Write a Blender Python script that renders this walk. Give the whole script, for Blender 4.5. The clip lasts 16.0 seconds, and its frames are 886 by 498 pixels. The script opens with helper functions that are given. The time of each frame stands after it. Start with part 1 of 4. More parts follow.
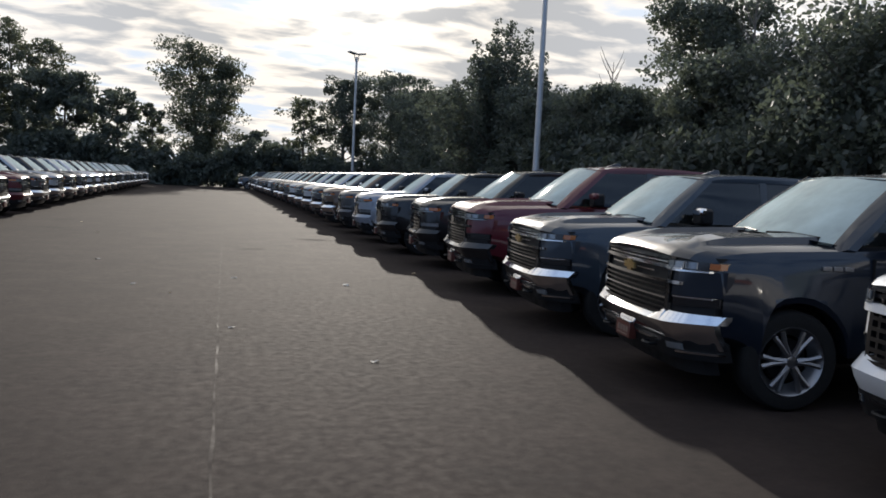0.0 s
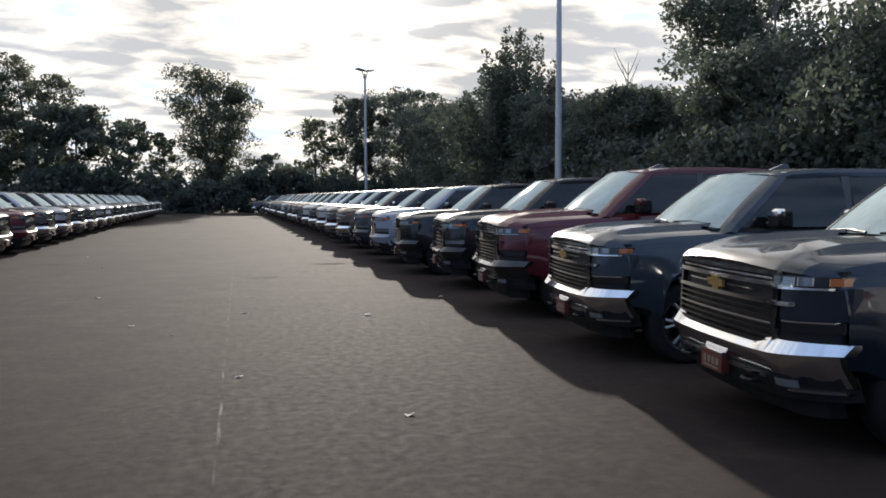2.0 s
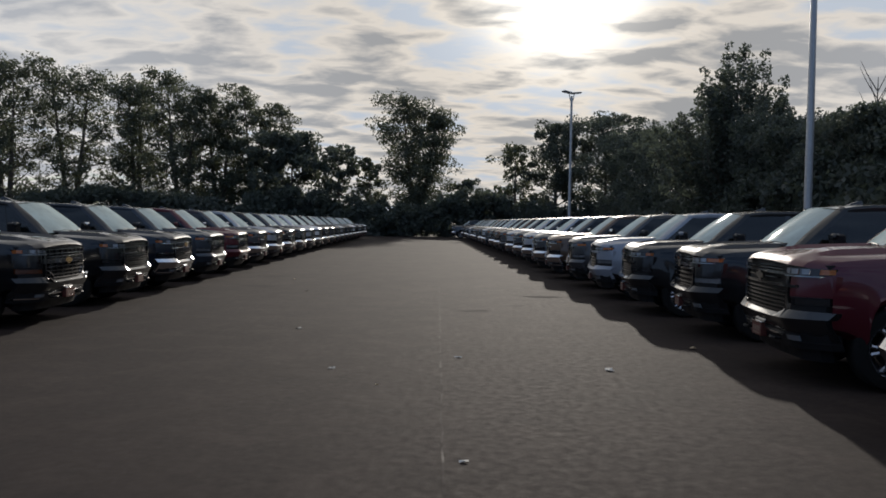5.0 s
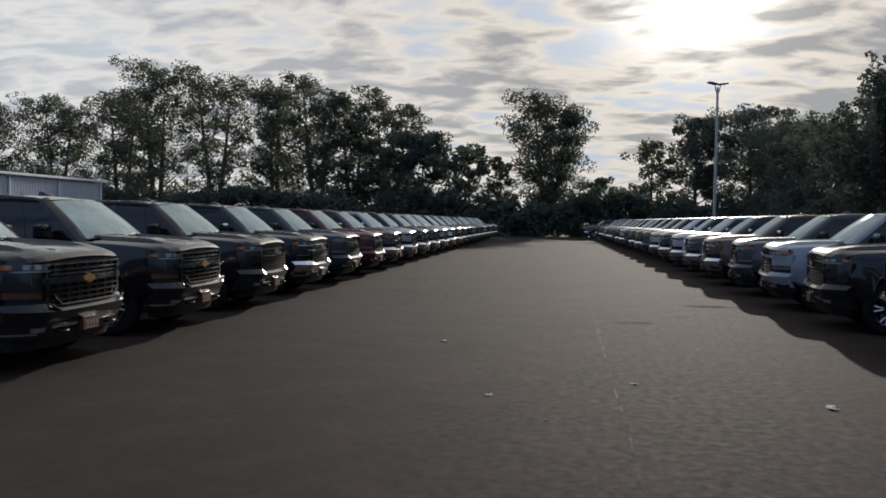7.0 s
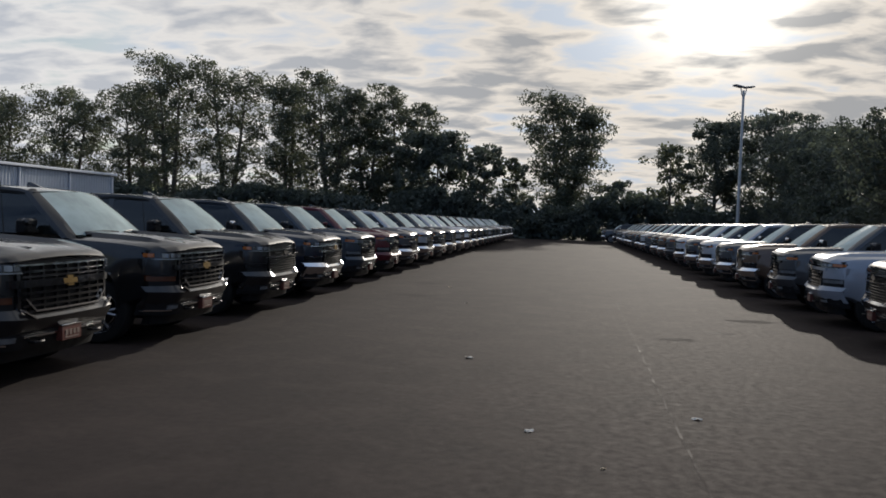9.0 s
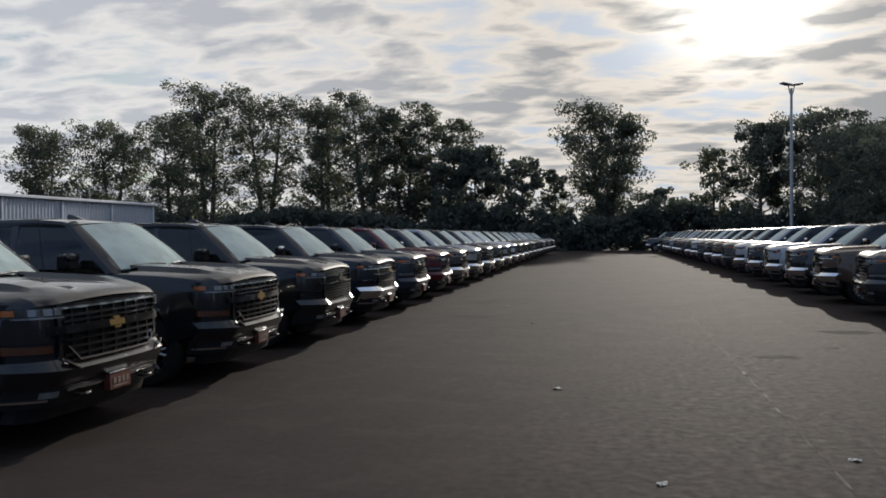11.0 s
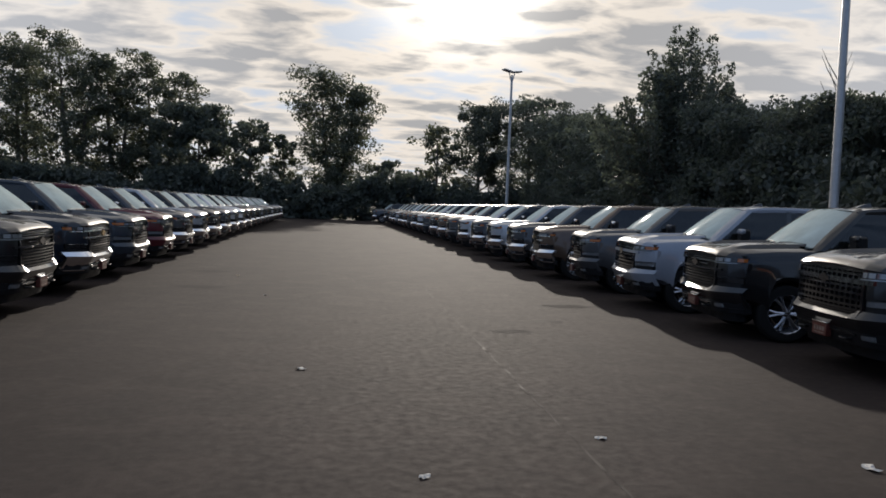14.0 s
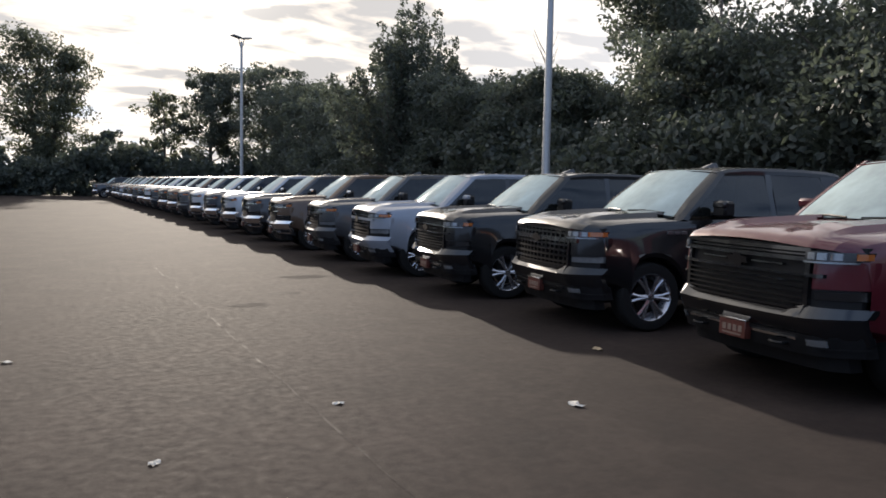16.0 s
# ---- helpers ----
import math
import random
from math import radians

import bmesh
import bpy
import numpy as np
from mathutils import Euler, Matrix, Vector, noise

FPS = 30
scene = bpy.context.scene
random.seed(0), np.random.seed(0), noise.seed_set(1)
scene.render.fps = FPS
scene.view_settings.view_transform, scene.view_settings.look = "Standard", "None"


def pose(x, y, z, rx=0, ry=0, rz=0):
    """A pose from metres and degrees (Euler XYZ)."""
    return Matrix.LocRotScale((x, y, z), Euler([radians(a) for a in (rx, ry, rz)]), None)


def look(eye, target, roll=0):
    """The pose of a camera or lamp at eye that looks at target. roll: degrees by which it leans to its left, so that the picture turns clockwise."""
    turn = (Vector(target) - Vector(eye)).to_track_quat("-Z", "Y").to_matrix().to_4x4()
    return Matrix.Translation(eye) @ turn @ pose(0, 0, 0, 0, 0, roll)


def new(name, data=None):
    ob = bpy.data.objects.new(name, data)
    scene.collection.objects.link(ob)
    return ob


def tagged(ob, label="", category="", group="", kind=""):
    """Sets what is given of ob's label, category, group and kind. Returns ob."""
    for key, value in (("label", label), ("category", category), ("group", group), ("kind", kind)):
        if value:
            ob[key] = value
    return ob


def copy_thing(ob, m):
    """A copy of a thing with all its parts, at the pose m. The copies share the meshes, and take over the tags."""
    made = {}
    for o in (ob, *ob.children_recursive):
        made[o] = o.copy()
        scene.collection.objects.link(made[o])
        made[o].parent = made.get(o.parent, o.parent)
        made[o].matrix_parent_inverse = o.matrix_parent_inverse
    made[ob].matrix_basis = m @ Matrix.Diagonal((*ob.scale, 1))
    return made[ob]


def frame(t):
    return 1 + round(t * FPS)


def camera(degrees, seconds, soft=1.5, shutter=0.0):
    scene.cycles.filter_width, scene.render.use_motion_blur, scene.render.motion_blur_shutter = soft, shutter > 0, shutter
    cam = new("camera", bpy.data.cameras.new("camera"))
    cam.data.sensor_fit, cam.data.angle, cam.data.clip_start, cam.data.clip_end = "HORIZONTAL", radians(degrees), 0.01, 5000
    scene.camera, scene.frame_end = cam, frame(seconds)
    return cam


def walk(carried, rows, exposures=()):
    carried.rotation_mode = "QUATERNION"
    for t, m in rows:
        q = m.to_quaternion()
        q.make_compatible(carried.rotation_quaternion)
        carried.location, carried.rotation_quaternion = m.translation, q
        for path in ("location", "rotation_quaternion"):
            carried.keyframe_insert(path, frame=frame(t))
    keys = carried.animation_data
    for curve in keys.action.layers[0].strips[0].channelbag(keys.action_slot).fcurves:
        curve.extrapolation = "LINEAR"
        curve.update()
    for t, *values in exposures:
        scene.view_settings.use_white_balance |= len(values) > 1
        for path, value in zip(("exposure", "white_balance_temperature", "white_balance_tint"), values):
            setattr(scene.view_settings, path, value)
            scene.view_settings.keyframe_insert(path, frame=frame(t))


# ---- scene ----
cam = camera(58.1, 16.0, soft=1.7)
PATH = [
    (0, (-0.254, -1.826, 1.674), (0.31, 0.086, 1.51), 2.8),
    (0.5, (-0.196, -1.573, 1.647), (0.487, 0.294, 1.423), 2.9),
    (1, (-0.094, -1.321, 1.652), (0.584, 0.55, 1.459), 2.8),
    (1.5, (-0.066, -0.928, 1.657), (0.559, 0.967, 1.523), 1.4),
    (2, (-0.082, -0.573, 1.665), (0.442, 1.353, 1.535), -0.3),
    (2.5, (0.008, -0.193, 1.681), (0.45, 1.755, 1.581), -0.3),
    (3, (-0.005, 0.163, 1.677), (0.431, 2.113, 1.607), -0.6),
    (3.5, (-0.029, 0.453, 1.684), (0.384, 2.41, 1.653), -0.8),
    (4, (-0.033, 0.863, 1.69), (0.28, 2.838, 1.685), 0.1),
    (4.5, (-0.188, 1.196, 1.674), (0.026, 3.185, 1.65), 0.2),
    (5, (-0.292, 1.576, 1.646), (-0.244, 3.574, 1.58), 0.9),
    (7.5, (-0.862, 3.117, 1.675), (-1.138, 5.097, 1.605), 0.7),
    (8, (-0.967, 3.352, 1.678), (-1.23, 5.333, 1.615), 1.3),
    (8.5, (-1.002, 3.706, 1.683), (-1.293, 5.684, 1.611), 2.2),
    (11, (-1.696, 4.903, 1.695), (-2.085, 6.865, 1.663), -0.5),
    (11.5, (-1.78, 5.223, 1.713), (-2.208, 7.176, 1.706), 0.2),
    (12, (-1.801, 5.403, 1.7), (-2.183, 7.366, 1.697), 1.1),
    (12.5, (-1.975, 5.495, 1.692), (-2.286, 7.47, 1.65), 1.8),
    (13, (-2.034, 5.511, 1.7), (-2.232, 7.5, 1.645), 1.9),
    (13.5, (-2.014, 5.546, 1.703), (-1.976, 7.544, 1.62), 1.8),
    (14, (-1.964, 5.555, 1.699), (-1.672, 7.531, 1.597), 2.2),
    (14.5, (-1.923, 5.549, 1.698), (-1.443, 7.487, 1.579), 2.3),
    (15, (-1.901, 5.556, 1.698), (-1.295, 7.459, 1.582), 2.0),
    (15.5, (-1.881, 5.553, 1.699), (-1.108, 7.395, 1.582), 1.6),
    (16, (-1.893, 5.538, 1.691), (-0.989, 7.315, 1.534), 1.1),
]
EXPOSURE = [(0.0, 0.5, 6350, 10), (0.5, 0.88, 6350, 10), (1.0, 1.15, 6350, 10), (1.5, 1.0, 6350, 10), (2.0, 0.7, 6350, 10), (2.5, 0.55, 6350, 10),
            (3.5, 0.15, 6350, 10), (5.0, -0.12, 6350, 10), (8.0, 0.0, 6350, 10), (13.0, 0.0, 6350, 10), (14.0, 0.12, 6450, 11), (15.0, 0.5, 6600, 11), (16.0, 0.85, 6700, 12)]
walk(cam, [(t, look(eye, target, roll)) for t, eye, target, roll in PATH], EXPOSURE)

# ---------------------------------------------------------------- world and sun
SUN_AZ, SUN_EL = 9.5, 17.0      # degrees right of the lane's direction (+y), above the horizon
SUN_DIR = Vector((math.sin(radians(SUN_AZ)) * math.cos(radians(SUN_EL)),
                  math.cos(radians(SUN_AZ)) * math.cos(radians(SUN_EL)), math.sin(radians(SUN_EL))))


def link(nt, a, b):
    nt.links.new(a, b)


def math_node(nt, op, a, b=None, clamp=False):
    n = nt.nodes.new("ShaderNodeMath")
    n.operation, n.use_clamp = op, clamp
    for i, v in enumerate((a, b)):
        if v is None:
            continue
        if isinstance(v, (int, float)):
            n.inputs[i].default_value = v
        else:
            link(nt, v, n.inputs[i])
    return n.outputs[0]


def ramp(nt, fac, stops):
    n = nt.nodes.new("ShaderNodeValToRGB")
    el = n.color_ramp.elements
    while len(el) < len(stops):
        el.new(0.5)
    for e, (p, c) in zip(el, stops):
        e.position, e.color = p, (*c, 1) if not isinstance(c, (int, float)) else (c, c, c, 1)
    link(nt, fac, n.inputs[0])
    return n.outputs[0]


def mix(nt, fac, a, b, blend="MIX"):
    n = nt.nodes.new("ShaderNodeMix")
    n.data_type, n.blend_type = "RGBA", blend
    for sock, v in ((n.inputs[0], fac), (n.inputs[6], a), (n.inputs[7], b)):
        if isinstance(v, (int, float)):
            sock.default_value = v
        elif isinstance(v, tuple):
            sock.default_value = (*v, 1)
        else:
            link(nt, v, sock)
    return n.outputs[2]


def noise_tex(nt, vec, scale, detail=4, rough=0.55, distort=0.0):
    n = nt.nodes.new("ShaderNodeTexNoise")
    n.inputs["Scale"].default_value, n.inputs["Detail"].default_value = scale, detail
    n.inputs["Roughness"].default_value, n.inputs["Distortion"].default_value = rough, distort
    if vec is not None:
        link(nt, vec, n.inputs["Vector"])
    return n.outputs["Fac"]


def build_world():
    w = bpy.data.worlds.new("sky")
    scene.world = w
    w.use_nodes = True
    nt = w.node_tree
    nt.nodes.clear()
    coord = nt.nodes.new("ShaderNodeTexCoord").outputs["Generated"]
    sky = nt.nodes.new("ShaderNodeTexSky")
    sky.sky_type, sky.sun_disc = "NISHITA", False
    sky.sun_elevation, sky.sun_rotation = radians(SUN_EL), radians(SUN_AZ)
    sky.air_density, sky.dust_density = 1.0, 2.0
    base = mix(nt, 1.0, sky.outputs[0], (SKY_K, SKY_K, SKY_K), "MULTIPLY")
    base = mix(nt, 1.0, base, (0.56, 0.61, 0.68), "DARKEN")
    # clouds lie on a flat layer: the view direction divided by its height
    sep = nt.nodes.new("ShaderNodeSeparateXYZ")
    link(nt, coord, sep.inputs[0])
    up = math_node(nt, "MAXIMUM", math_node(nt, "ADD", sep.outputs[2], 0.17), 0.08)
    com = nt.nodes.new("ShaderNodeCombineXYZ")
    link(nt, math_node(nt, "DIVIDE", sep.outputs[0], up), com.inputs[0])
    link(nt, math_node(nt, "DIVIDE", sep.outputs[1], up), com.inputs[1])
    mp = nt.nodes.new("ShaderNodeMapping")
    mp.inputs["Scale"].default_value = (1.15, 1.75, 1)
    mp.inputs["Rotation"].default_value = (0, 0, radians(-12))
    link(nt, com.outputs[0], mp.inputs[0])
    n_big = noise_tex(nt, mp.outputs[0], 0.55, 2, 0.5, 0.3)
    n_mid = noise_tex(nt, mp.outputs[0], 3.3, 5, 0.5, 0.25)
    dens = math_node(nt, "ADD", math_node(nt, "MULTIPLY", n_big, 0.55), math_node(nt, "MULTIPLY", n_mid, 0.64))
    cover = ramp(nt, dens, [(0.47, 0.0), (0.56, 1.0)])
    thick = ramp(nt, dens, [(0.575, 0.0), (0.67, 1.0)])
    # brightness of thin cloud and haze falls off with the angle from the sun
    dot = nt.nodes.new("ShaderNodeVectorMath")
    dot.operation = "DOT_PRODUCT"
    link(nt, coord, dot.inputs[0])
    dot.inputs[1].default_value = SUN_DIR
    d = math_node(nt, "MAXIMUM", dot.outputs["Value"], 0.0)
    wide = math_node(nt, "POWER", d, 6.0)
    tight = math_node(nt, "POWER", d, 130.0)
    core = math_node(nt, "POWER", d, 420.0)
    back = ramp(nt, math_node(nt, "ADD", math_node(nt, "MULTIPLY", dot.outputs["Value"], 0.5), 0.5), [(0.25, (0.38, 0.53, 0.80)), (0.86, (1.0, 1.0, 1.0))])
    thin_col = mix(nt, wide, (0.77, 0.76, 0.75), (0.79, 0.71, 0.61))
    thick_col = mix(nt, wide, (0.54, 0.56, 0.60), (0.36, 0.355, 0.35))
    cloud = mix(nt, thick, thin_col, thick_col)
    col = mix(nt, 1.0, mix(nt, cover, base, cloud), back, "MULTIPLY")
    glow = math_node(nt, "ADD", math_node(nt, "MULTIPLY", tight, 0.34), math_node(nt, "MULTIPLY", core, 2.2))
    veil = math_node(nt, "SUBTRACT", 1.0, math_node(nt, "MULTIPLY", thick, 0.55))
    glow = math_node(nt, "MULTIPLY", glow, veil)
    gl = nt.nodes.new("ShaderNodeCombineColor")
    link(nt, glow, gl.inputs[0])
    link(nt, math_node(nt, "MULTIPLY", glow, 0.95), gl.inputs[1])
    link(nt, math_node(nt, "MULTIPLY", glow, 0.85), gl.inputs[2])
    col = mix(nt, 1.0, col, gl.outputs[0], "ADD")
    bg = nt.nodes.new("ShaderNodeBackground")
    bg.inputs[1].default_value = SKY_GAIN
    out = nt.nodes.new("ShaderNodeOutputWorld")
    link(nt, col, bg.inputs[0])
    link(nt, bg.outputs[0], out.inputs[0])


SKY_K, SKY_GAIN = 0.10, 1.0
build_world()
sun_data = bpy.data.lights.new("sun", "SUN")
sun_data.energy, sun_data.angle, sun_data.color = 3.05, radians(1.0), (1.0, 0.91, 0.79)
sun = new("sun", sun_data)
sun.matrix_world = look(SUN_DIR * 50, (0, 0, 0))

# ---------------------------------------------------------------- materials


def material(name):
    m = bpy.data.materials.new(name)
    m.use_nodes = True
    nt = m.node_tree
    return m, nt, nt.nodes["Principled BSDF"], nt.nodes.new("ShaderNodeTexCoord").outputs["Object"]


def bump(nt, height, strength, dist=0.01):
    n = nt.nodes.new("ShaderNodeBump")
    n.inputs["Strength"].default_value, n.inputs["Distance"].default_value = strength, dist
    link(nt, height, n.inputs["Height"])
    return n.outputs[0]


def simple(name, col, rough=0.5, metal=0.0, grain=20.0, vary=0.25, bumpy=0.0, coat=0.0, gloss=0.5):
    """A surface with a slight variation of colour and gloss at two scales."""
    m, nt, p, co = material(name)
    f1, f2 = noise_tex(nt, co, grain, 5), noise_tex(nt, co, grain / 9, 3)
    f = math_node(nt, "MULTIPLY", math_node(nt, "ADD", f1, f2), 0.5)
    lo, hi = tuple(c * (1 - vary) for c in col), tuple(min(1, c * (1 + vary)) for c in col)
    link(nt, ramp(nt, f, [(0.3, lo), (0.7, hi)]), p.inputs["Base Color"])
    link(nt, ramp(nt, f2, [(0.3, max(0.02, rough * 0.8)), (0.7, min(1, rough * 1.25))]), p.inputs["Roughness"])
    p.inputs["Metallic"].default_value = metal
    p.inputs["Specular IOR Level"].default_value = gloss
    p.inputs["Coat Weight"].default_value = coat
    p.inputs["Coat Roughness"].default_value = 0.06
    if bumpy:
        link(nt, bump(nt, f1, bumpy), p.inputs["Normal"])
    return m


def paint(name, col, flake=0.15):
    """Car paint: metallic flakes under a clear coat with a film of dust and dew."""
    m, nt, p, co = material(name)
    dust = noise_tex(nt, co, 3.0, 5, 0.6)
    fine = noise_tex(nt, co, 240.0, 2)
    base = mix(nt, 0.12, col, ramp(nt, fine, [(0.35, tuple(c * 0.6 for c in col)), (0.65, tuple(min(1, c * 1.7 + 0.01) for c in col))]))
    link(nt, mix(nt, ramp(nt, dust, [(0.40, 0.0), (0.75, 0.02)]), base, (0.22, 0.23, 0.24)), p.inputs["Base Color"])
    p.inputs["Metallic"].default_value = flake
    link(nt, ramp(nt, dust, [(0.3, 0.30), (0.7, 0.44)]), p.inputs["Roughness"])
    p.inputs["Specular IOR Level"].default_value = 0.2
    p.inputs["Coat Weight"].default_value = 0.85
    link(nt, ramp(nt, dust, [(0.3, 0.03), (0.75, 0.10)]), p.inputs["Coat Roughness"])
    return m


def glass(name, tint, rough=0.03, dew=0.72):
    m, nt, p, co = material(name)
    nt.nodes.remove(p)
    out = nt.nodes["Material Output"]
    tr = nt.nodes.new("ShaderNodeBsdfTransparent")
    tr.inputs[0].default_value = (*tint, 1)
    gl = nt.nodes.new("ShaderNodeBsdfGlossy")
    film = noise_tex(nt, co, 2.2, 4)
    link(nt, ramp(nt, film, [(0.3, rough), (0.7, rough * 3)]), gl.inputs["Roughness"])
    fr = nt.nodes.new("ShaderNodeFresnel")
    fr.inputs[0].default_value = 1.62
    ms = nt.nodes.new("ShaderNodeMixShader")
    link(nt, fr.outputs[0], ms.inputs[0])
    link(nt, tr.outputs[0], ms.inputs[1])
    link(nt, gl.outputs[0], ms.inputs[2])
    # dew and dust film outside; its pale green-grey also stands in for reflected sky
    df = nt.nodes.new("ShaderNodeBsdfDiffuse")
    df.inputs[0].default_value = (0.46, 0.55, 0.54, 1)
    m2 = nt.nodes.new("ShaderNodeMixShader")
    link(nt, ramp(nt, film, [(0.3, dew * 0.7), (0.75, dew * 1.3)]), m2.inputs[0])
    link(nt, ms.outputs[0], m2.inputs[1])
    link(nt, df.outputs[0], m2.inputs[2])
    link(nt, m2.outputs[0], out.inputs[0])
    return m


def asphalt():
    m, nt, p, co = material("asphalt")
    grit = noise_tex(nt, co, 90.0, 4, 0.7)
    blot = noise_tex(nt, co, 0.35, 6, 0.6, 0.5)
    mp = nt.nodes.new("ShaderNodeMapping")
    mp.inputs["Scale"].default_value = (2.2, 0.10, 1)
    link(nt, co, mp.inputs[0])
    streak = noise_tex(nt, mp.outputs[0], 1.0, 5, 0.6, 0.3)
    spot = noise_tex(nt, co, 2.6, 3, 0.4)
    c = mix(nt, ramp(nt, blot, [(0.32, 0.0), (0.68, 1.0)]), (0.022, 0.0162, 0.0142), (0.035, 0.0258, 0.0222))
    c = mix(nt, ramp(nt, streak, [(0.45, 0.0), (0.75, 0.16)]), c, (0.060, 0.047, 0.041))
    c = mix(nt, ramp(nt, spot, [(0.68, 0.0), (0.78, 0.6)]), c, (0.020, 0.017, 0.016))
    mott = noise_tex(nt, co, 11.0, 6, 0.65)
    c = mix(nt, ramp(nt, mott, [(0.35, 0.45), (0.55, 0.0)]), c, (0.026, 0.021, 0.020))
    wide = noise_tex(nt, co, 1.5, 5, 0.62, 0.6)
    c = mix(nt, ramp(nt, wide, [(0.48, 0.0), (0.72, 0.55)]), c, (0.052, 0.039, 0.033))
    c = mix(nt, ramp(nt, wide, [(0.28, 0.5), (0.44, 0.0)]), c, (0.022, 0.018, 0.017))
    c = mix(nt, ramp(nt, grit, [(0.30, 0.7), (0.50, 0.0)]), c, (0.020, 0.018, 0.017))
    c = mix(nt, ramp(nt, grit, [(0.62, 0.0), (0.80, 0.5)]), c, (0.15, 0.13, 0.12))
    link(nt, c, p.inputs["Base Color"])
    link(nt, ramp(nt, mott, [(0.3, 0.96), (0.7, 0.80)]), p.inputs["Roughness"])
    p.inputs["Specular IOR Level"].default_value = 0.095
    link(nt, bump(nt, grit, 0.22, 0.006), p.inputs["Normal"])
    return m


def leaf_material(name, dark, light):
    m, nt, p, co = material(name)
    geo = nt.nodes.new("ShaderNodeNewGeometry")
    obi = nt.nodes.new("ShaderNodeObjectInfo")
    c = ramp(nt, geo.outputs["Random Per Island"], [(0.0, dark), (0.75, light), (1.0, tuple(v * 1.25 for v in light))])
    c = mix(nt, math_node(nt, "MULTIPLY", obi.outputs["Random"], 0.30), c, tuple(v * 0.7 for v in dark))
    link(nt, c, p.inputs["Base Color"])
    p.inputs["Roughness"].default_value = 0.55
    tr = nt.nodes.new("ShaderNodeBsdfTranslucent")
    link(nt, mix(nt, 1.0, c, (1.45, 1.45, 1.15), "MULTIPLY"), tr.inputs[0])
    ms = nt.nodes.new("ShaderNodeMixShader")
    ms.inputs[0].default_value = 0.42
    link(nt, p.outputs[0], ms.inputs[1])
    link(nt, tr.outputs[0], ms.inputs[2])
    link(nt, ms.outputs[0], nt.nodes["Material Output"].inputs[0])
    return m


ASPHALT = asphalt()
SEAL = simple("crack_sealant", (0.034, 0.027, 0.024), 0.86, grain=30, bumpy=0.2, gloss=0.095)
CHROME = simple("chrome", (0.78, 0.78, 0.79), 0.10, 1.0, grain=6, vary=0.06)
BLACK = simple("black_plastic", (0.009, 0.009, 0.010), 0.5, grain=60, bumpy=0.05, gloss=0.25)
GLOSS = simple("gloss_black", (0.008, 0.008, 0.009), 0.14, grain=8, coat=0.5)
RUBBER = simple("tyre_rubber", (0.014, 0.014, 0.014), 0.9, grain=40, bumpy=0.2, gloss=0.15)
ALLOY = simple("alloy", (0.24, 0.24, 0.25), 0.28, 0.9, grain=12, vary=0.12)
DARK_ALLOY = simple("machined_alloy", (0.40, 0.40, 0.42), 0.2, 0.9, grain=12, vary=0.12)
LENS = simple("lamp_lens", (0.20, 0.215, 0.23), 0.12, 0.5, grain=25, vary=0.3, coat=0.9)
AMBER = simple("amber_lens", (0.38, 0.11, 0.025), 0.18, grain=25, vary=0.15, coat=0.8)
DIM_AMBER = simple("dim_amber_lens", (0.075, 0.026, 0.012), 0.2, grain=25, vary=0.3, coat=0.8)
RED_LENS = simple("red_lens", (0.28, 0.012, 0.010), 0.18, grain=25, vary=0.15, coat=0.8)
GOLD = simple("gold_badge", (0.46, 0.31, 0.12), 0.25, 0.7, grain=25, vary=0.12)
PLATE = simple("dealer_plate", (0.10, 0.026, 0.018), 0.45, grain=15)
PLATE_MARK = simple("plate_lettering", (0.20, 0.14, 0.11), 0.5, grain=15)
SEATS = simple("seat_cloth", (0.03, 0.03, 0.032), 0.9, grain=50, bumpy=0.2)
# heavy default film: dew, plus the bright sky reflection put into its diffuse colour
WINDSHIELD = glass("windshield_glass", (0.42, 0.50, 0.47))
TINTED = glass("tinted_glass", (0.03, 0.035, 0.035), 0.03, 0.012)
STEEL = simple("galvanised_steel", (0.40, 0.41, 0.42), 0.45, 0.6, grain=9, vary=0.15)
CONCRETE = simple("concrete", (0.36, 0.34, 0.31), 0.9, grain=18, bumpy=0.3)
HEAD_GREY = simple("lamp_housing", (0.22, 0.22, 0.23), 0.5, 0.4, grain=12)
PAPER = simple("litter_paper", (0.55, 0.51, 0.45), 0.8, grain=20, vary=0.3, bumpy=0.3)
DRY_LEAF = simple("dry_leaf", (0.34, 0.26, 0.16), 0.7, grain=25, vary=0.35, bumpy=0.3)
OIL = simple("oil_patch", (0.030, 0.025, 0.023), 1.0, grain=9, vary=0.4, gloss=0.06)
PANEL = simple("ribbed_metal_cladding", (0.42, 0.46, 0.52), 0.5, 0.2, grain=3, vary=0.08)
TRIMW = simple("white_trim", (0.62, 0.64, 0.68), 0.5, grain=6, vary=0.08)
BARK = simple("bark", (0.10, 0.085, 0.07), 0.95, grain=14, vary=0.4, bumpy=0.6)
TWIG = simple("dead_twig", (0.16, 0.14, 0.12), 0.95, grain=14, vary=0.3)
LEAF_POPLAR = leaf_material("poplar_leaves", (0.062, 0.076, 0.060), (0.120, 0.130, 0.092))
LEAF_DARK = leaf_material("maple_leaves", (0.066, 0.080, 0.072), (0.092, 0.108, 0.090))
LEAF_BUSH = leaf_material("hedge_leaves", (0.066, 0.080, 0.072), (0.092, 0.108, 0.090))
SOIL = simple("soil", (0.06, 0.05, 0.035), 0.95, grain=4, vary=0.3, bumpy=0.5)
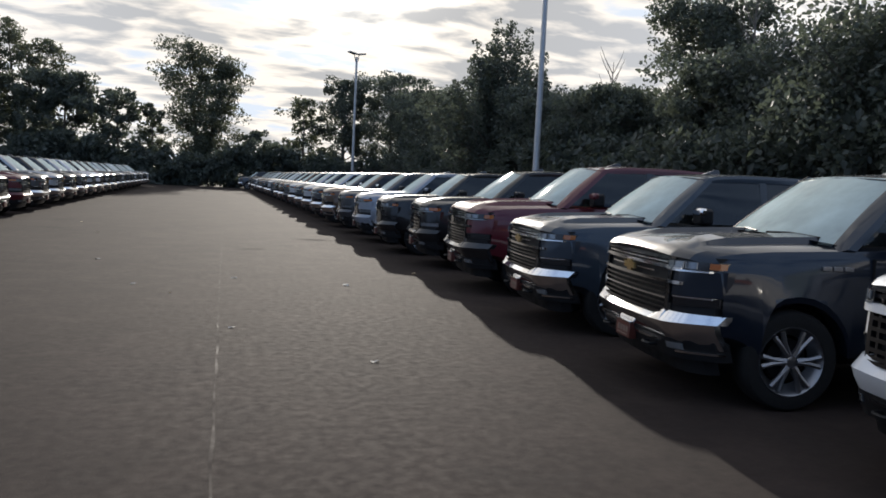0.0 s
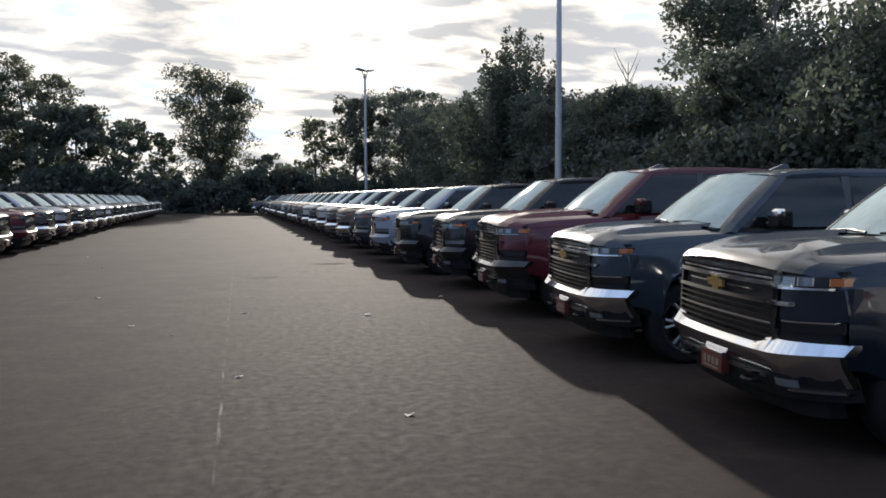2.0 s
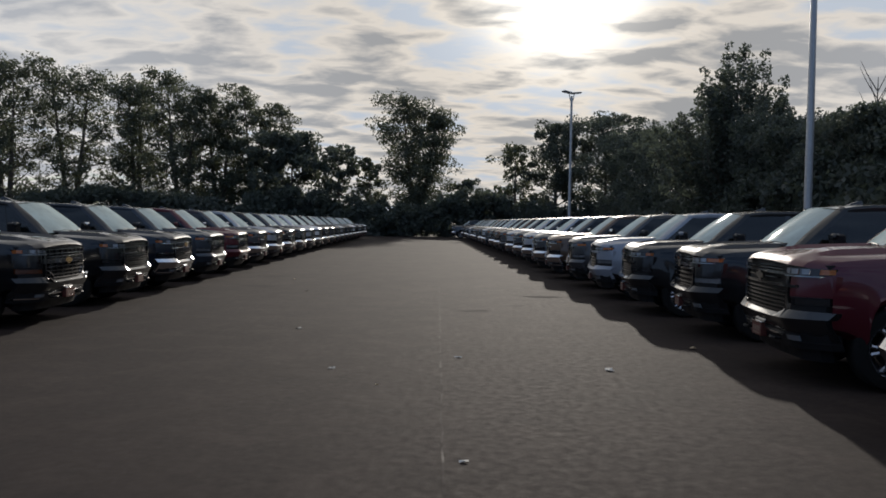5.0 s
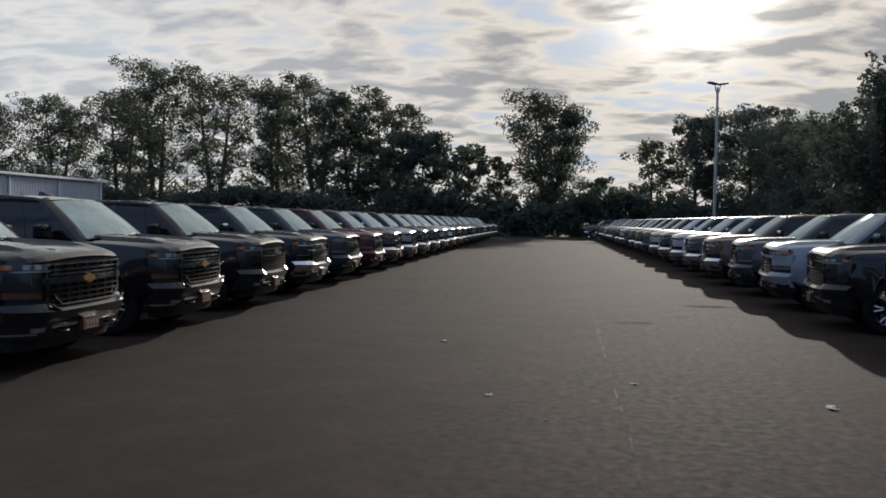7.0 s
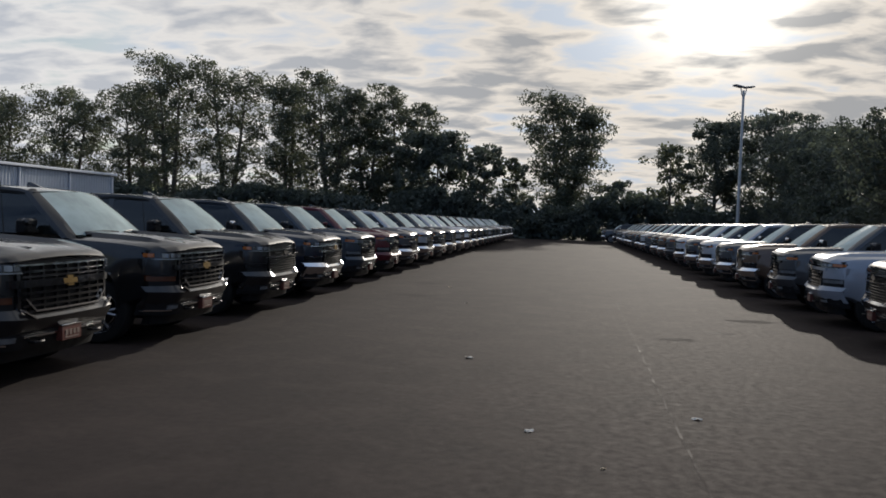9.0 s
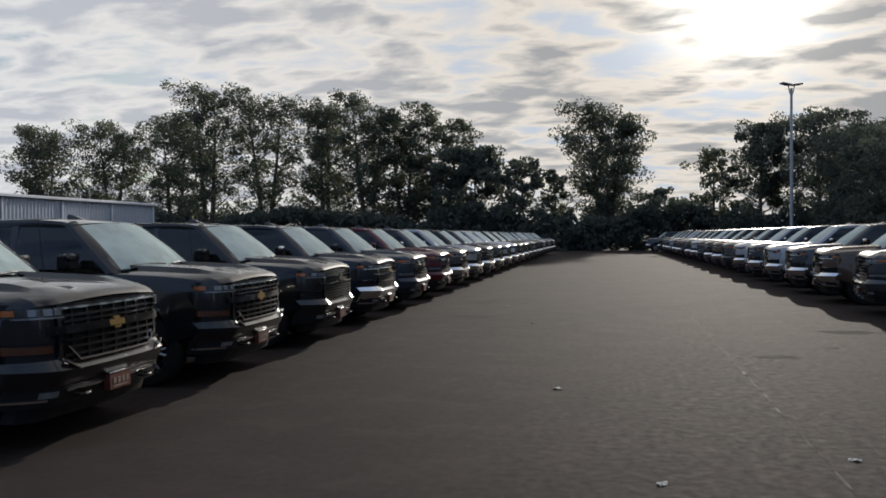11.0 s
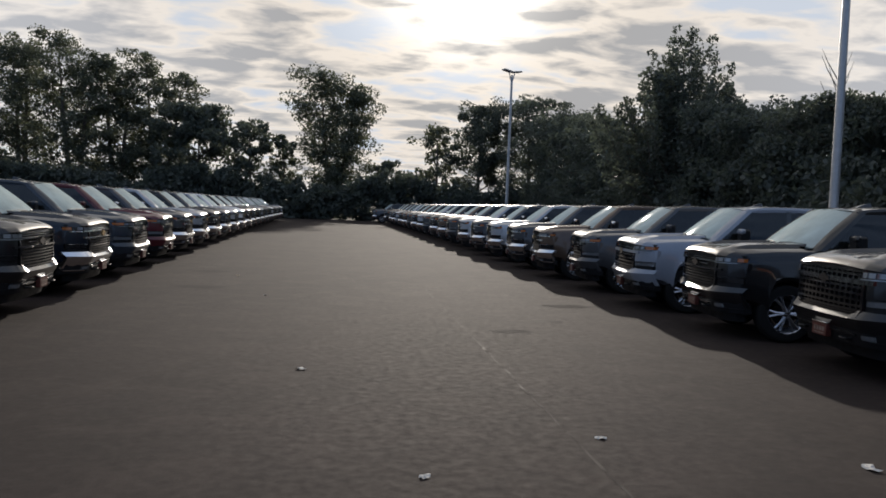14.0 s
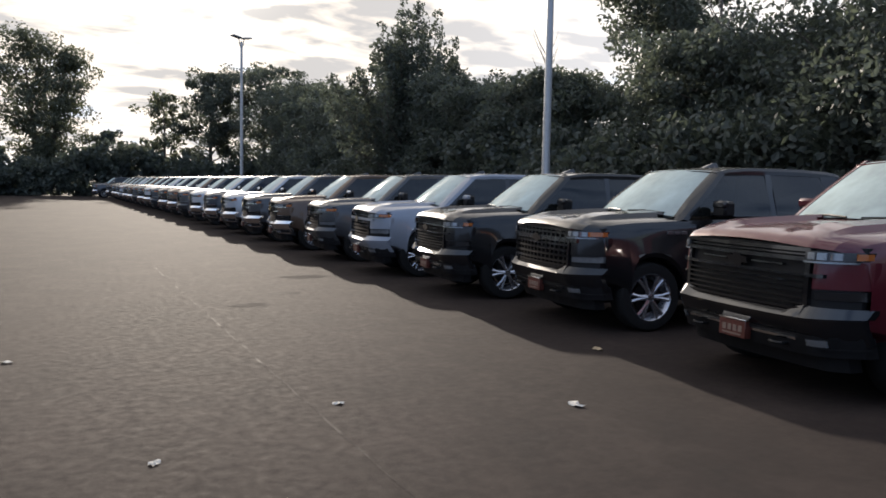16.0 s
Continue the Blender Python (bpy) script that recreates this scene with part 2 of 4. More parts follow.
PAINTS = {
    "navy": paint("navy_paint", (0.006, 0.010, 0.018)),
    "slate": paint("slate_blue_paint", (0.024, 0.033, 0.045)),
    "red": paint("dark_red_paint", (0.082, 0.009, 0.015)),
    "black": paint("black_paint", (0.006, 0.006, 0.007)),
    "white": paint("white_paint", (0.62, 0.63, 0.65), 0.0),
    "pale": paint("pale_silver_paint", (0.25, 0.27, 0.31), 0.3),
    "silver": paint("silver_paint", (0.36, 0.37, 0.39), 0.6),
    "grey": paint("dark_grey_paint", (0.055, 0.057, 0.062), 0.5),
    "bronze": paint("bronze_paint", (0.10, 0.065, 0.045), 0.5),
}
COLOUR_WORD = {"navy": "dark navy blue", "slate": "slate blue", "red": "dark red", "black": "black", "white": "white", "pale": "pale silver-blue",
               "silver": "silver", "grey": "dark grey", "bronze": "brown bronze"}

# ---------------------------------------------------------------- mesh helpers


def mesh_of(name, verts, faces, mat, smooth=40):
    me = bpy.data.meshes.new(name)
    me.from_pydata([tuple(v) for v in verts], [], faces)
    me.materials.append(mat)
    if smooth:
        me.shade_smooth()
        me.set_sharp_from_angle(angle=radians(smooth))
    me.update()
    return me


def put(name, me, parent=None, label=""):
    ob = new(name, me)
    if parent is not None:
        ob.parent = parent
    return tagged(ob, label)


def grid_faces(nu, nv, closed=False, base=0):
    out = []
    for i in range(nu - 1):
        for j in range(nv if closed else nv - 1):
            k = (j + 1) % nv
            out.append((base + i * nv + j, base + i * nv + k, base + (i + 1) * nv + k, base + (i + 1) * nv + j))
    return out


def join(*pieces):
    """Several (verts, faces) in one."""
    vs, fs = [], []
    for v, f in pieces:
        n = len(vs)
        vs += list(v)
        fs += [tuple(i + n for i in q) for q in f]
    return vs, fs


def box(x0, x1, y0, y1, z0, z1, c=0.01):
    """A box with chamfered edges."""
    bm = bmesh.new()
    bmesh.ops.create_cube(bm, size=1)
    for v in bm.verts:
        v.co = Vector((x0 if v.co.x < 0 else x1, y0 if v.co.y < 0 else y1, z0 if v.co.z < 0 else z1))
    if c:
        bmesh.ops.bevel(bm, geom=bm.edges[:], offset=c, segments=1, affect="EDGES")
    bmesh.ops.recalc_face_normals(bm, faces=bm.faces[:])
    out = [v.co.copy() for v in bm.verts], [tuple(v.index for v in f.verts) for f in bm.faces]
    bm.free()
    return out


def tube(points, radii, n=8, cap=True):
    """A tapered tube along points."""
    vs, fs = [], []
    pts = [Vector(p) for p in points]
    for i, p in enumerate(pts):
        d = (pts[min(i + 1, len(pts) - 1)] - pts[max(i - 1, 0)]).normalized()
        a = d.orthogonal().normalized() if abs(d.z) > 0.9 else d.cross(Vector((0, 0, 1))).normalized()
        b = d.cross(a)
        for k in range(n):
            t = 2 * math.pi * k / n
            vs.append(p + radii[i] * (math.cos(t) * a + math.sin(t) * b))
    fs = grid_faces(len(pts), n, True)
    if cap:
        fs.append(tuple(range(n))[::-1])
        fs.append(tuple(len(vs) - n + k for k in range(n)))
    return vs, fs


def lathe(profile, n=28):
    """Turned about the y axis: profile of (radius, y)."""
    vs = [Vector((r * math.cos(2 * math.pi * k / n), y, r * math.sin(2 * math.pi * k / n))) for r, y in profile for k in range(n)]
    return vs, grid_faces(len(profile), n, True)


def moved(piece, x=0.0, y=0.0, z=0.0, rot=None):
    m = Matrix.Translation((x, y, z)) @ (rot.to_4x4() if rot else Matrix())
    return [m @ Vector(v) for v in piece[0]], piece[1]


# ---------------------------------------------------------------- pickup truck
# Local axes: x runs back from the nose, y across, z up.
LENGTH, HALF, HUB, ARCH, TYRE = 5.85, 1.015, 0.405, 0.475, 0.405
AXLES = (0.98, 4.70)


def nose(y, z):
    """How far the front face lies behind the foremost point."""
    a = abs(y)
    corner = max(0.0, a - 0.70)
    return 0.085 * a * a + 4.2 * corner * corner + 0.10 * max(0.0, z - 0.80) ** 1.5 + 0.32 * max(0, 0.60 - z)


def front_slab(y0, y1, z0, z1, off, thick, ny=8, nz=1, z0e=None, z1e=None, lean=0.0):
    """A slab that follows the curve of the front, standing off proud (negative: forward). z0e, z1e: its heights at y1; lean: how far its top lies back."""
    z0e, z1e = z0 if z0e is None else z0e, z1 if z1e is None else z1e
    z0, z1, z0e, z1e = (z if z < 0.72 else 0.72 + (z - 0.72) * 1.16 for z in (z0, z1, z0e, z1e))
    vs = []
    for layer in (0, 1):
        for i in range(ny + 1):
            f = i / ny
            y = y0 + (y1 - y0) * f
            a, b = z0 + (z0e - z0) * f, z1 + (z1e - z1) * f
            for j in range(nz + 1):
                z = a + (b - a) * j / nz
                vs.append((nose(y, z) + off + thick * layer + lean * j / nz, y, z))
    m = (ny + 1) * (nz + 1)
    fs = grid_faces(ny + 1, nz + 1)
    fs = [q[::-1] for q in fs] + [tuple(i + m for i in q) for q in fs]
    ring = [i * (nz + 1) for i in range(ny + 1)] + [ny * (nz + 1) + j for j in range(1, nz + 1)]
    ring += [i * (nz + 1) + nz for i in range(ny - 1, -1, -1)] + [j for j in range(nz - 1, 0, -1)]
    for k in range(len(ring)):
        a, b = ring[k], ring[(k + 1) % len(ring)]
        fs.append((a, b, b + m, a + m))
    return vs, fs


def lerp_table(table, s):
    for (a, va), (b, vb) in zip(table, table[1:]):
        if s <= b:
            f = max(0.0, (s - a) / (b - a))
            return va + (vb - va) * f
    return table[-1][1]


HOOD_SIDE = [(0.0, 1.175), (0.04, 1.215), (0.12, 1.245), (0.4, 1.275), (0.9, 1.300), (1.4, 1.320), (2.0, 1.335), (4.0, 1.36), (5.85, 1.38)]


def body_section(s):
    """Half of the cross section of the lower body at station s, from the sill up and in to the middle."""
    zt = lerp_table(HOOD_SIDE, s)
    bz = lerp_table([(0, 0.60), (0.3, 0.56), (0.55, 0.44), (5.85, 0.46)], s)
    flare = 0.0
    for ax in AXLES:
        d = abs(s - ax)
        if d < ARCH:
            bz = max(bz, HUB + math.sqrt(ARCH * ARCH - d * d))
        if d < 0.75:
            flare = max(flare, 0.035 * (1 - (d / 0.75) ** 2))
    w = lerp_table([(0, 0.955), (0.3, 0.98), (0.8, 0.99), (5.6, 0.99), (5.85, 0.97)], s)
    mid = max(0.90, bz + 0.05)
    pts = [(w - 0.16, bz + 0.02), (w - 0.01 + flare, bz), (w + flare + 0.01, bz + 0.05), (w + flare * 0.6 + 0.01, mid),
           (w - 0.008, 1.08), (w - 0.025, zt - 0.085), (w - 0.055, zt - 0.03), (w - 0.13, zt)]
    if s <= 1.42:
        k = min(1.0, s / 0.5)
        pts += [(0.70, zt + 0.012), (0.655, zt + 0.014 + 0.052 * k), (0.42, zt + 0.030 + 0.052 * k),
                (0.375, zt + 0.034 + 0.006 * k), (0.20, zt + 0.040 + 0.010 * k), (0, zt + 0.044 + 0.012 * k)]
    elif s < 4.02:
        pts += [(0.84, zt + 0.002), (0.80, zt - 0.02), (0.78, 1.0), (0.5, 0.95), (0.2, 0.95), (0, 0.95)]
    elif s < 5.78:
        pts += [(0.84, zt + 0.002), (0.82, zt - 0.03), (0.82, 0.92), (0.5, 0.88), (0.2, 0.88), (0, 0.88)]
    else:
        pts += [(0.80, zt), (0.6, zt), (0.5, zt), (0.4, zt), (0.2, zt), (0, zt)]
    return pts


def body_shell():
    stations = [0.0, 0.015, 0.045, 0.09, 0.16, 0.26, 0.38]
    for ax in AXLES:
        stations += [ax + ARCH * math.cos(math.pi * k / 12) for k in range(13)] + [ax - ARCH - 0.02, ax + ARCH + 0.02]
    stations += [1.419, 1.421, 2.0, 2.6, 3.3, 4.019, 4.021, 5.3, 5.779, 5.781, 5.83, 5.85]
    stations = sorted(stations)
    vs, n = [], None
    for s in stations:
        half = body_section(s)
        full = [(-y, z) for y, z in half] + [(y, z) for y, z in half[-2::-1]]
        n = len(full)
        for y, z in full:
            k = max(0.0, 1 - s / 0.8)
            vs.append((s + nose(y, 1.12 if z > 1.1 else z) * k, y, z))
    fs = grid_faces(len(stations), n)
    last = (len(stations) - 1) * n
    fs.append(tuple(last + i for i in range(n)))
    return vs, fs


ROOF = 1.94      # height of the roof panel


def roof_z(s, y):
    a = abs(y) / 0.74
    edge = lerp_table([(2.02, 1.825), (2.2, 1.862), (2.5, 1.885), (3.2, 1.89), (3.8, 1.865), (3.95, 1.83)], s)
    return edge + (ROOF - 1.89) + 0.025 * (1 - a * a)


def roof_panel():
    ss = [2.02, 2.1, 2.2, 2.5, 2.9, 3.3, 3.7, 3.88, 3.95]
    ys = [-0.76, -0.74, -0.66, -0.4, 0, 0.4, 0.66, 0.74, 0.76]
    vs = []
    for layer in (0, -0.05):
        for s in ss:
            for y in ys:
                bow = 0.10 * (1 - (y / 0.76) ** 2) if s < 2.3 else 0
                z = roof_z(s, y) if abs(y) <= 0.74 else roof_z(s, 0.74) - 0.035
                vs.append((s - bow * (2.3 - s) / 0.28 if s < 2.3 else s, y, z + layer))
    m = len(ss) * len(ys)
    fs = grid_faces(len(ss), len(ys))
    fs = [q[::-1] for q in fs] + [tuple(i + m for i in q) for q in fs]
    n = len(ys)
    ring = [i for i in range(n)] + [i * n + n - 1 for i in range(1, len(ss))] + [(len(ss) - 1) * n + i for i in range(n - 2, -1, -1)] + [i * n for i in range(len(ss) - 2, 0, -1)]
    for k in range(len(ring)):
        a, b = ring[k], ring[(k + 1) % len(ring)]
        fs.append((b, a, a + m, b + m))
    return vs, fs


def strut(p, q, wx, wy):
    """A pillar of rectangular section from p to q (x, y, z)."""
    vs = []
    for c in (p, q):
        for dx, dy in ((-wx, -wy), (wx, -wy), (wx, wy), (-wx, wy)):
            vs.append((c[0] + dx, c[1] + dy, c[2]))
    return vs, [(0, 1, 5, 4), (1, 2, 6, 5), (2, 3, 7, 6), (3, 0, 4, 7), (0, 3, 2, 1), (4, 5, 6, 7)]


def windshield():
    vs, nu, nv = [], 9, 13
    for i in range(nu):
        f = i / (nu - 1)
        for j in range(nv):
            g = j / (nv - 1) * 2 - 1
            half = 0.885 + (0.700 - 0.885) * f
            x = 1.36 + (2.05 - 1.36) * f - (0.16 - 0.05 * f) * (1 - g * g) - 0.03 * math.sin(math.pi * f)
            vs.append((x, g * half, 1.315 + (ROOF - 0.052 - 1.315) * f + 0.02 * (1 - g * g)))
    return vs, [q[::-1] for q in grid_faces(nu, nv)]


def front_pillar(sgn):
    """The pillar that fills the strip between the windshield's edge and the side glass."""
    vs = []
    for i in range(9):
        f = -0.10 + 1.13 * i / 8
        g = min(1.0, max(0.0, f))
        xw, yw = 1.36 + 0.69 * f - 0.03 * math.sin(math.pi * g), 0.885 - 0.185 * f
        zw = 1.315 + (ROOF - 0.052 - 1.315) * f
        xs, zs = 1.50 + 0.60 * f, 1.345 + (ROOF - 0.075 - 1.345) * f
        ys = 0.925 - 0.177 * f + 0.012 * math.sin(math.pi * g)
        vs += [(xw - 0.012, sgn * (yw - 0.045), zw + 0.012), (xw + 0.01, sgn * (yw + 0.018), zw + 0.010), (xs - 0.03, sgn * (ys + 0.004), zs + 0.012),
               (xs + 0.045, sgn * (ys + 0.006), zs), (xs + 0.04, sgn * (ys - 0.05), zs - 0.02), (xw + 0.05, sgn * (yw - 0.06), zw - 0.02)]
    fs = grid_faces(9, 6, True) + [tuple(range(6))[::-1], tuple(48 + k for k in range(6))]
    return vs, [q[::-1] for q in fs] if sgn < 0 else fs


def side_pane(sgn, x0, x1, x2, x3):
    """Side glass: bottom from x0 to x1, top from x3 to x2."""
    z0, z1, y0, y1 = 1.345, ROOF - 0.075, 0.925, 0.748
    vs = []
    for f in (0, 0.5, 1):
        y = (y0 + (y1 - y0) * f + 0.012 * math.sin(math.pi * f)) * sgn
        z = z0 + (z1 - z0) * f
        vs += [(x0 + (x3 - x0) * f, y, z), (x1 + (x2 - x1) * f, y, z)]
    fs = [(0, 1, 3, 2), (2, 3, 5, 4)]
    return vs, fs if sgn < 0 else [q[::-1] for q in fs]


def wheel_meshes():
    tyre = lathe([(0.27, -0.12), (0.33, -0.132), (0.38, -0.125), (0.402, -0.10), (0.405, 0), (0.402, 0.10), (0.38, 0.125), (0.33, 0.132), (0.27, 0.12), (0.265, 0)], 32)
    rim = lathe([(0.20, -0.02), (0.235, -0.06), (0.262, -0.118), (0.274, -0.130), (0.278, -0.122), (0.272, -0.10), (0.262, 0.08)], 32)
    spokes = []
    for k in range(6):
        for d in (-0.16, 0.16):
            a = 2 * math.pi * k / 6 + d
            b = 2 * math.pi * k / 6 + d * 0.35
            p = [(math.cos(b) * 0.05, -0.105, math.sin(b) * 0.05), (math.cos((a + b) / 2) * 0.15, -0.112, math.sin((a + b) / 2) * 0.15), (math.cos(a) * 0.255, -0.112, math.sin(a) * 0.255)]
            spokes.append(tube(p, [0.030, 0.020, 0.023], 6))
    hub = lathe([(0.0, -0.125), (0.035, -0.125), (0.05, -0.115), (0.065, -0.10), (0.065, -0.05)], 16)
    disc = lathe([(0.0, -0.035), (0.17, -0.035), (0.175, -0.02), (0.175, 0.0)], 24)
    return tyre, join(rim, *spokes, hub), disc


MESHES = {}


def shared(key, build, mat, smooth=40):
    k = (key, mat.name)
    if k not in MESHES:
        MESHES[k] = mesh_of(key, *build(), mat, smooth)
    return MESHES[k]


def mirror_y(pc):
    return [(v[0], -v[1], v[2]) for v in pc[0]], [q[::-1] for q in pc[1]]


def both(name, key, pc_fn, mat, parent, label="", smooth=40):
    put(name, shared(key + "_a", pc_fn, mat, smooth), parent, label)
    return put(name, shared(key + "_b", lambda: mirror_y(pc_fn()), mat, smooth), parent, label)


def bowtie():
    """A flat cross with slanted ends."""
    out = [(-0.115, -0.026), (-0.045, -0.026), (-0.052, -0.05), (0.038, -0.05), (0.045, -0.026), (0.105, -0.026),
           (0.122, 0.026), (0.052, 0.026), (0.058, 0.05), (-0.032, 0.05), (-0.038, 0.026), (-0.098, 0.026)]
    vs = [(-0.024 + 0.008, y, z) for y, z in out] + [(-0.024 + 0.03, y, z) for y, z in out]
    n = len(out)
    fs = [tuple(range(n))[::-1]] + [(i, (i + 1) % n, (i + 1) % n + n, i + n) for i in range(n)]
    return vs, fs


def truck(colour, style, label):
    """style: chrome (bright bars and bumper), sport (black grille, painted bumper), mesh (pierced black grille), old (earlier model)."""
    body_mat = PAINTS[colour]
    bar = {"chrome": CHROME, "sport": GLOSS, "mesh": GLOSS, "old": GLOSS}[style]
    bumper = {"chrome": CHROME, "sport": GLOSS, "mesh": body_mat, "old": body_mat}[style]
    badge = {"chrome": GOLD, "sport": GLOSS, "mesh": GLOSS, "old": GOLD}[style]
    root = new("pickup_truck")
    root.empty_display_size = 0.3
    tagged(root, label, "pickup truck", "parked pickup trucks")
    put("body", shared("body", body_shell, body_mat, 24), root)
    put("roof", shared("roof", roof_panel, body_mat, 35), root)
    put("cab_back", shared("cab_back", lambda: box(3.94, 4.0, -0.90, 0.90, 0.9, 1.36, 0.01), body_mat), root)
    for sgn in (-1, 1):
        put("pillar", shared("pillar_front%d" % sgn, lambda: front_pillar(sgn), body_mat, 30), root)
        put("pillar", shared("pillar_mid%d" % sgn, lambda: strut((2.78, sgn * 0.925, 1.28), (2.78, sgn * 0.735, ROOF - 0.05), 0.045, 0.016), GLOSS, 0), root)
        put("pillar", shared("pillar_rear%d" % sgn, lambda: strut((3.86, sgn * 0.915, 1.28), (3.74, sgn * 0.725, ROOF - 0.045), 0.13, 0.022), body_mat, 0), root)
    put("windshield", shared("windshield", windshield, WINDSHIELD), root, "windshield pale with dew film and painted-in sky reflection").visible_shadow = False
    for sgn in (-1, 1):
        put("side_window", shared("front_pane%d" % sgn, lambda: side_pane(sgn, 1.50, 2.74, 2.74, 2.10), TINTED), root, "dark tinted glass")
        put("side_window", shared("rear_pane%d" % sgn, lambda: side_pane(sgn, 2.82, 3.74, 3.64, 2.82), TINTED), root, "dark tinted glass")
    put("rear_window", shared("rear_glass", lambda: ([(3.97, -0.8, 1.36), (3.97, 0.8, 1.36), (3.87, 0.66, ROOF - 0.07), (3.87, -0.66, ROOF - 0.07)], [(0, 1, 2, 3)]), TINTED), root)
    put("dashboard", shared("dashboard", lambda: join(box(1.42, 1.95, -0.76, 0.76, 1.0, 1.31, 0.05), box(1.98, 2.02, -0.55, -0.2, 1.08, 1.36, 0.015)), BLACK), root)
    for y in (-0.42, 0.42):
        put("seat", shared("seat%.1f" % y, lambda: join(box(2.3, 2.85, y - 0.27, y + 0.27, 0.95, 1.08, 0.04), box(2.78, 2.95, y - 0.26, y + 0.26, 1.0, 1.50, 0.05), box(2.84, 2.95, y - 0.13, y + 0.13, 1.52, 1.68, 0.04)), SEATS), root)
    put("cowl", shared("cowl", lambda: front_cowl(), BLACK), root)
    both("wiper", "wiper", lambda: tube([(1.22, 0.08, 1.385), (1.28, 0.34, 1.395), (1.34, 0.68, 1.380)], [0.010, 0.011, 0.007], 6), BLACK, root)
    # front
    put("front_panel", shared("front_panel", lambda: front_slab(-0.93, 0.93, 0.60, 1.13, 0.035, 0.05, 22, 6), BLACK), root)
    grille = put("grille", shared("grille_frame_" + style, lambda: join(
        front_slab(-0.70, 0.70, 1.095, 1.120, -0.012, 0.05, 16),
        front_slab(-0.66, 0.66, 0.715, 0.735, -0.012, 0.05, 16),
        front_slab(-0.70, -0.66, 0.735, 1.095, 0.0, 0.04, 2, 4), front_slab(0.66, 0.70, 0.735, 1.095, 0.0, 0.04, 2, 4)), GLOSS), root, "gloss black grille surround")
    if style in ("chrome", "sport"):
        for z0, z1 in ((1.035, 1.062), (0.935, 0.958)):
            put("grille_bar", shared("bar%.2f" % z0, lambda: front_slab(-0.80, 0.80, z0, z1, -0.022, 0.05, 20, 2), bar), grille)
        for z in (1.078, 0.90, 0.865, 0.83, 0.795, 0.76):
            put("grille_slat", shared("slat%.2f" % z, lambda: front_slab(-0.66, 0.66, z - 0.007, z + 0.006, -0.004, 0.035, 14), bar if z == 0.83 or z == 1.078 else GLOSS), grille)
        for sgn in (-1, 1):
            put("grille_bar", shared("inlay%d" % sgn, lambda: front_slab(sgn * 0.15, sgn * 0.46, 0.995, 1.006, -0.012, 0.04, 6), bar), grille)
    elif style == "mesh":
        put("grille_bar", shared("barm", lambda: front_slab(-0.80, 0.80, 0.985, 1.03, -0.020, 0.05, 20, 2), body_mat if colour in ("white", "pale") else GLOSS), grille)
        for z in (1.07, 0.955, 0.90, 0.845, 0.79, 0.75):
            put("grille_slat", shared("slatm%.2f" % z, lambda: front_slab(-0.66, 0.66, z - 0.012, z + 0.010, 0.0, 0.03, 14), GLOSS), grille)
        for k in range(13):
            y = -0.60 + 0.1 * k
            put("grille_slat", shared("up%d" % k, lambda: front_slab(y - 0.012, y + 0.012, 0.735, 1.095, 0.006, 0.03, 1, 5), GLOSS), grille)
    else:
        put("grille_bar", shared("baro", lambda: front_slab(-0.78, 0.78, 0.915, 0.975, -0.022, 0.05, 20, 2), GLOSS), grille)
        put("grille_bar", shared("baro2", lambda: front_slab(-0.74, 0.74, 1.085, 1.10, -0.026, 0.04, 20), CHROME), grille, "thin chrome strip")
        put("grille_bar", shared("baro3", lambda: front_slab(-0.50, 0.50, 0.722, 0.737, -0.028, 0.04, 20), CHROME), grille, "thin chrome strip")
        for sgn in (-1, 1):
            put("grille_bar", shared("baro3%d" % sgn, lambda: front_slab(sgn * 0.50, sgn * 0.63, 0.722, 0.737, -0.028, 0.04, 4, 1, 0.825, 0.838), CHROME), grille, "thin chrome strip")
            put("bumper_trim", shared("otrim%d" % sgn, lambda: front_slab(sgn * 0.54, sgn * 0.70, 0.655, 0.668, -0.070, 0.04, 4, 1, 0.735, 0.748), CHROME), root, "thin chrome strip")
        for z in (1.04, 1.00, 0.87, 0.82, 0.77):
            put("grille_slat", shared("slato%.2f" % z, lambda: front_slab(-0.64, 0.64, z - 0.010, z + 0.008, -0.004, 0.03, 14), GLOSS), grille)
        for k in range(7):
            y = -0.54 + 0.18 * k
            put("grille_slat", shared("upo%d" % k, lambda: front_slab(y - 0.008, y + 0.008, 0.735, 1.08, 0.004, 0.03, 1, 5), GLOSS), grille)
    put("badge", shared("badge_" + style, lambda: moved(bowtie(), 0.0, 0, 1.045 if style != "old" else 0.98), badge), grille, "bow-tie shaped badge")
    # lamps
    for sgn in (-1, 1):
        lamp = put("headlight", shared("lamp%d" % sgn, lambda: front_slab(sgn * 0.66, sgn * 0.945, 1.032, 1.105, -0.014, 0.09, 10, 2, 1.045, 1.10), GLOSS), root, "dark headlight with clear lens pods")
        for i, y in enumerate((0.69, 0.755, 0.82)):
            put("lens", shared("pod%d%d" % (sgn, i), lambda: front_slab(sgn * y, sgn * (y + 0.052), 1.050, 1.095, -0.022, 0.05, 2, 2), LENS), lamp)
        put("daytime_strip", shared("drl%d" % sgn, lambda: front_slab(sgn * 0.66, sgn * 0.92, 1.028, 1.040, -0.024, 0.05, 8), CHROME if style == "chrome" else LENS), lamp)
        put("indicator", shared("amber%d%s" % (sgn, "w" if style == "mesh" else ""), lambda: front_slab(sgn * (0.875 if style == "mesh" else 0.918), sgn * 0.952, 1.052, 1.093, -0.020, 0.06, 4, 2), AMBER), lamp, "amber indicator lens")
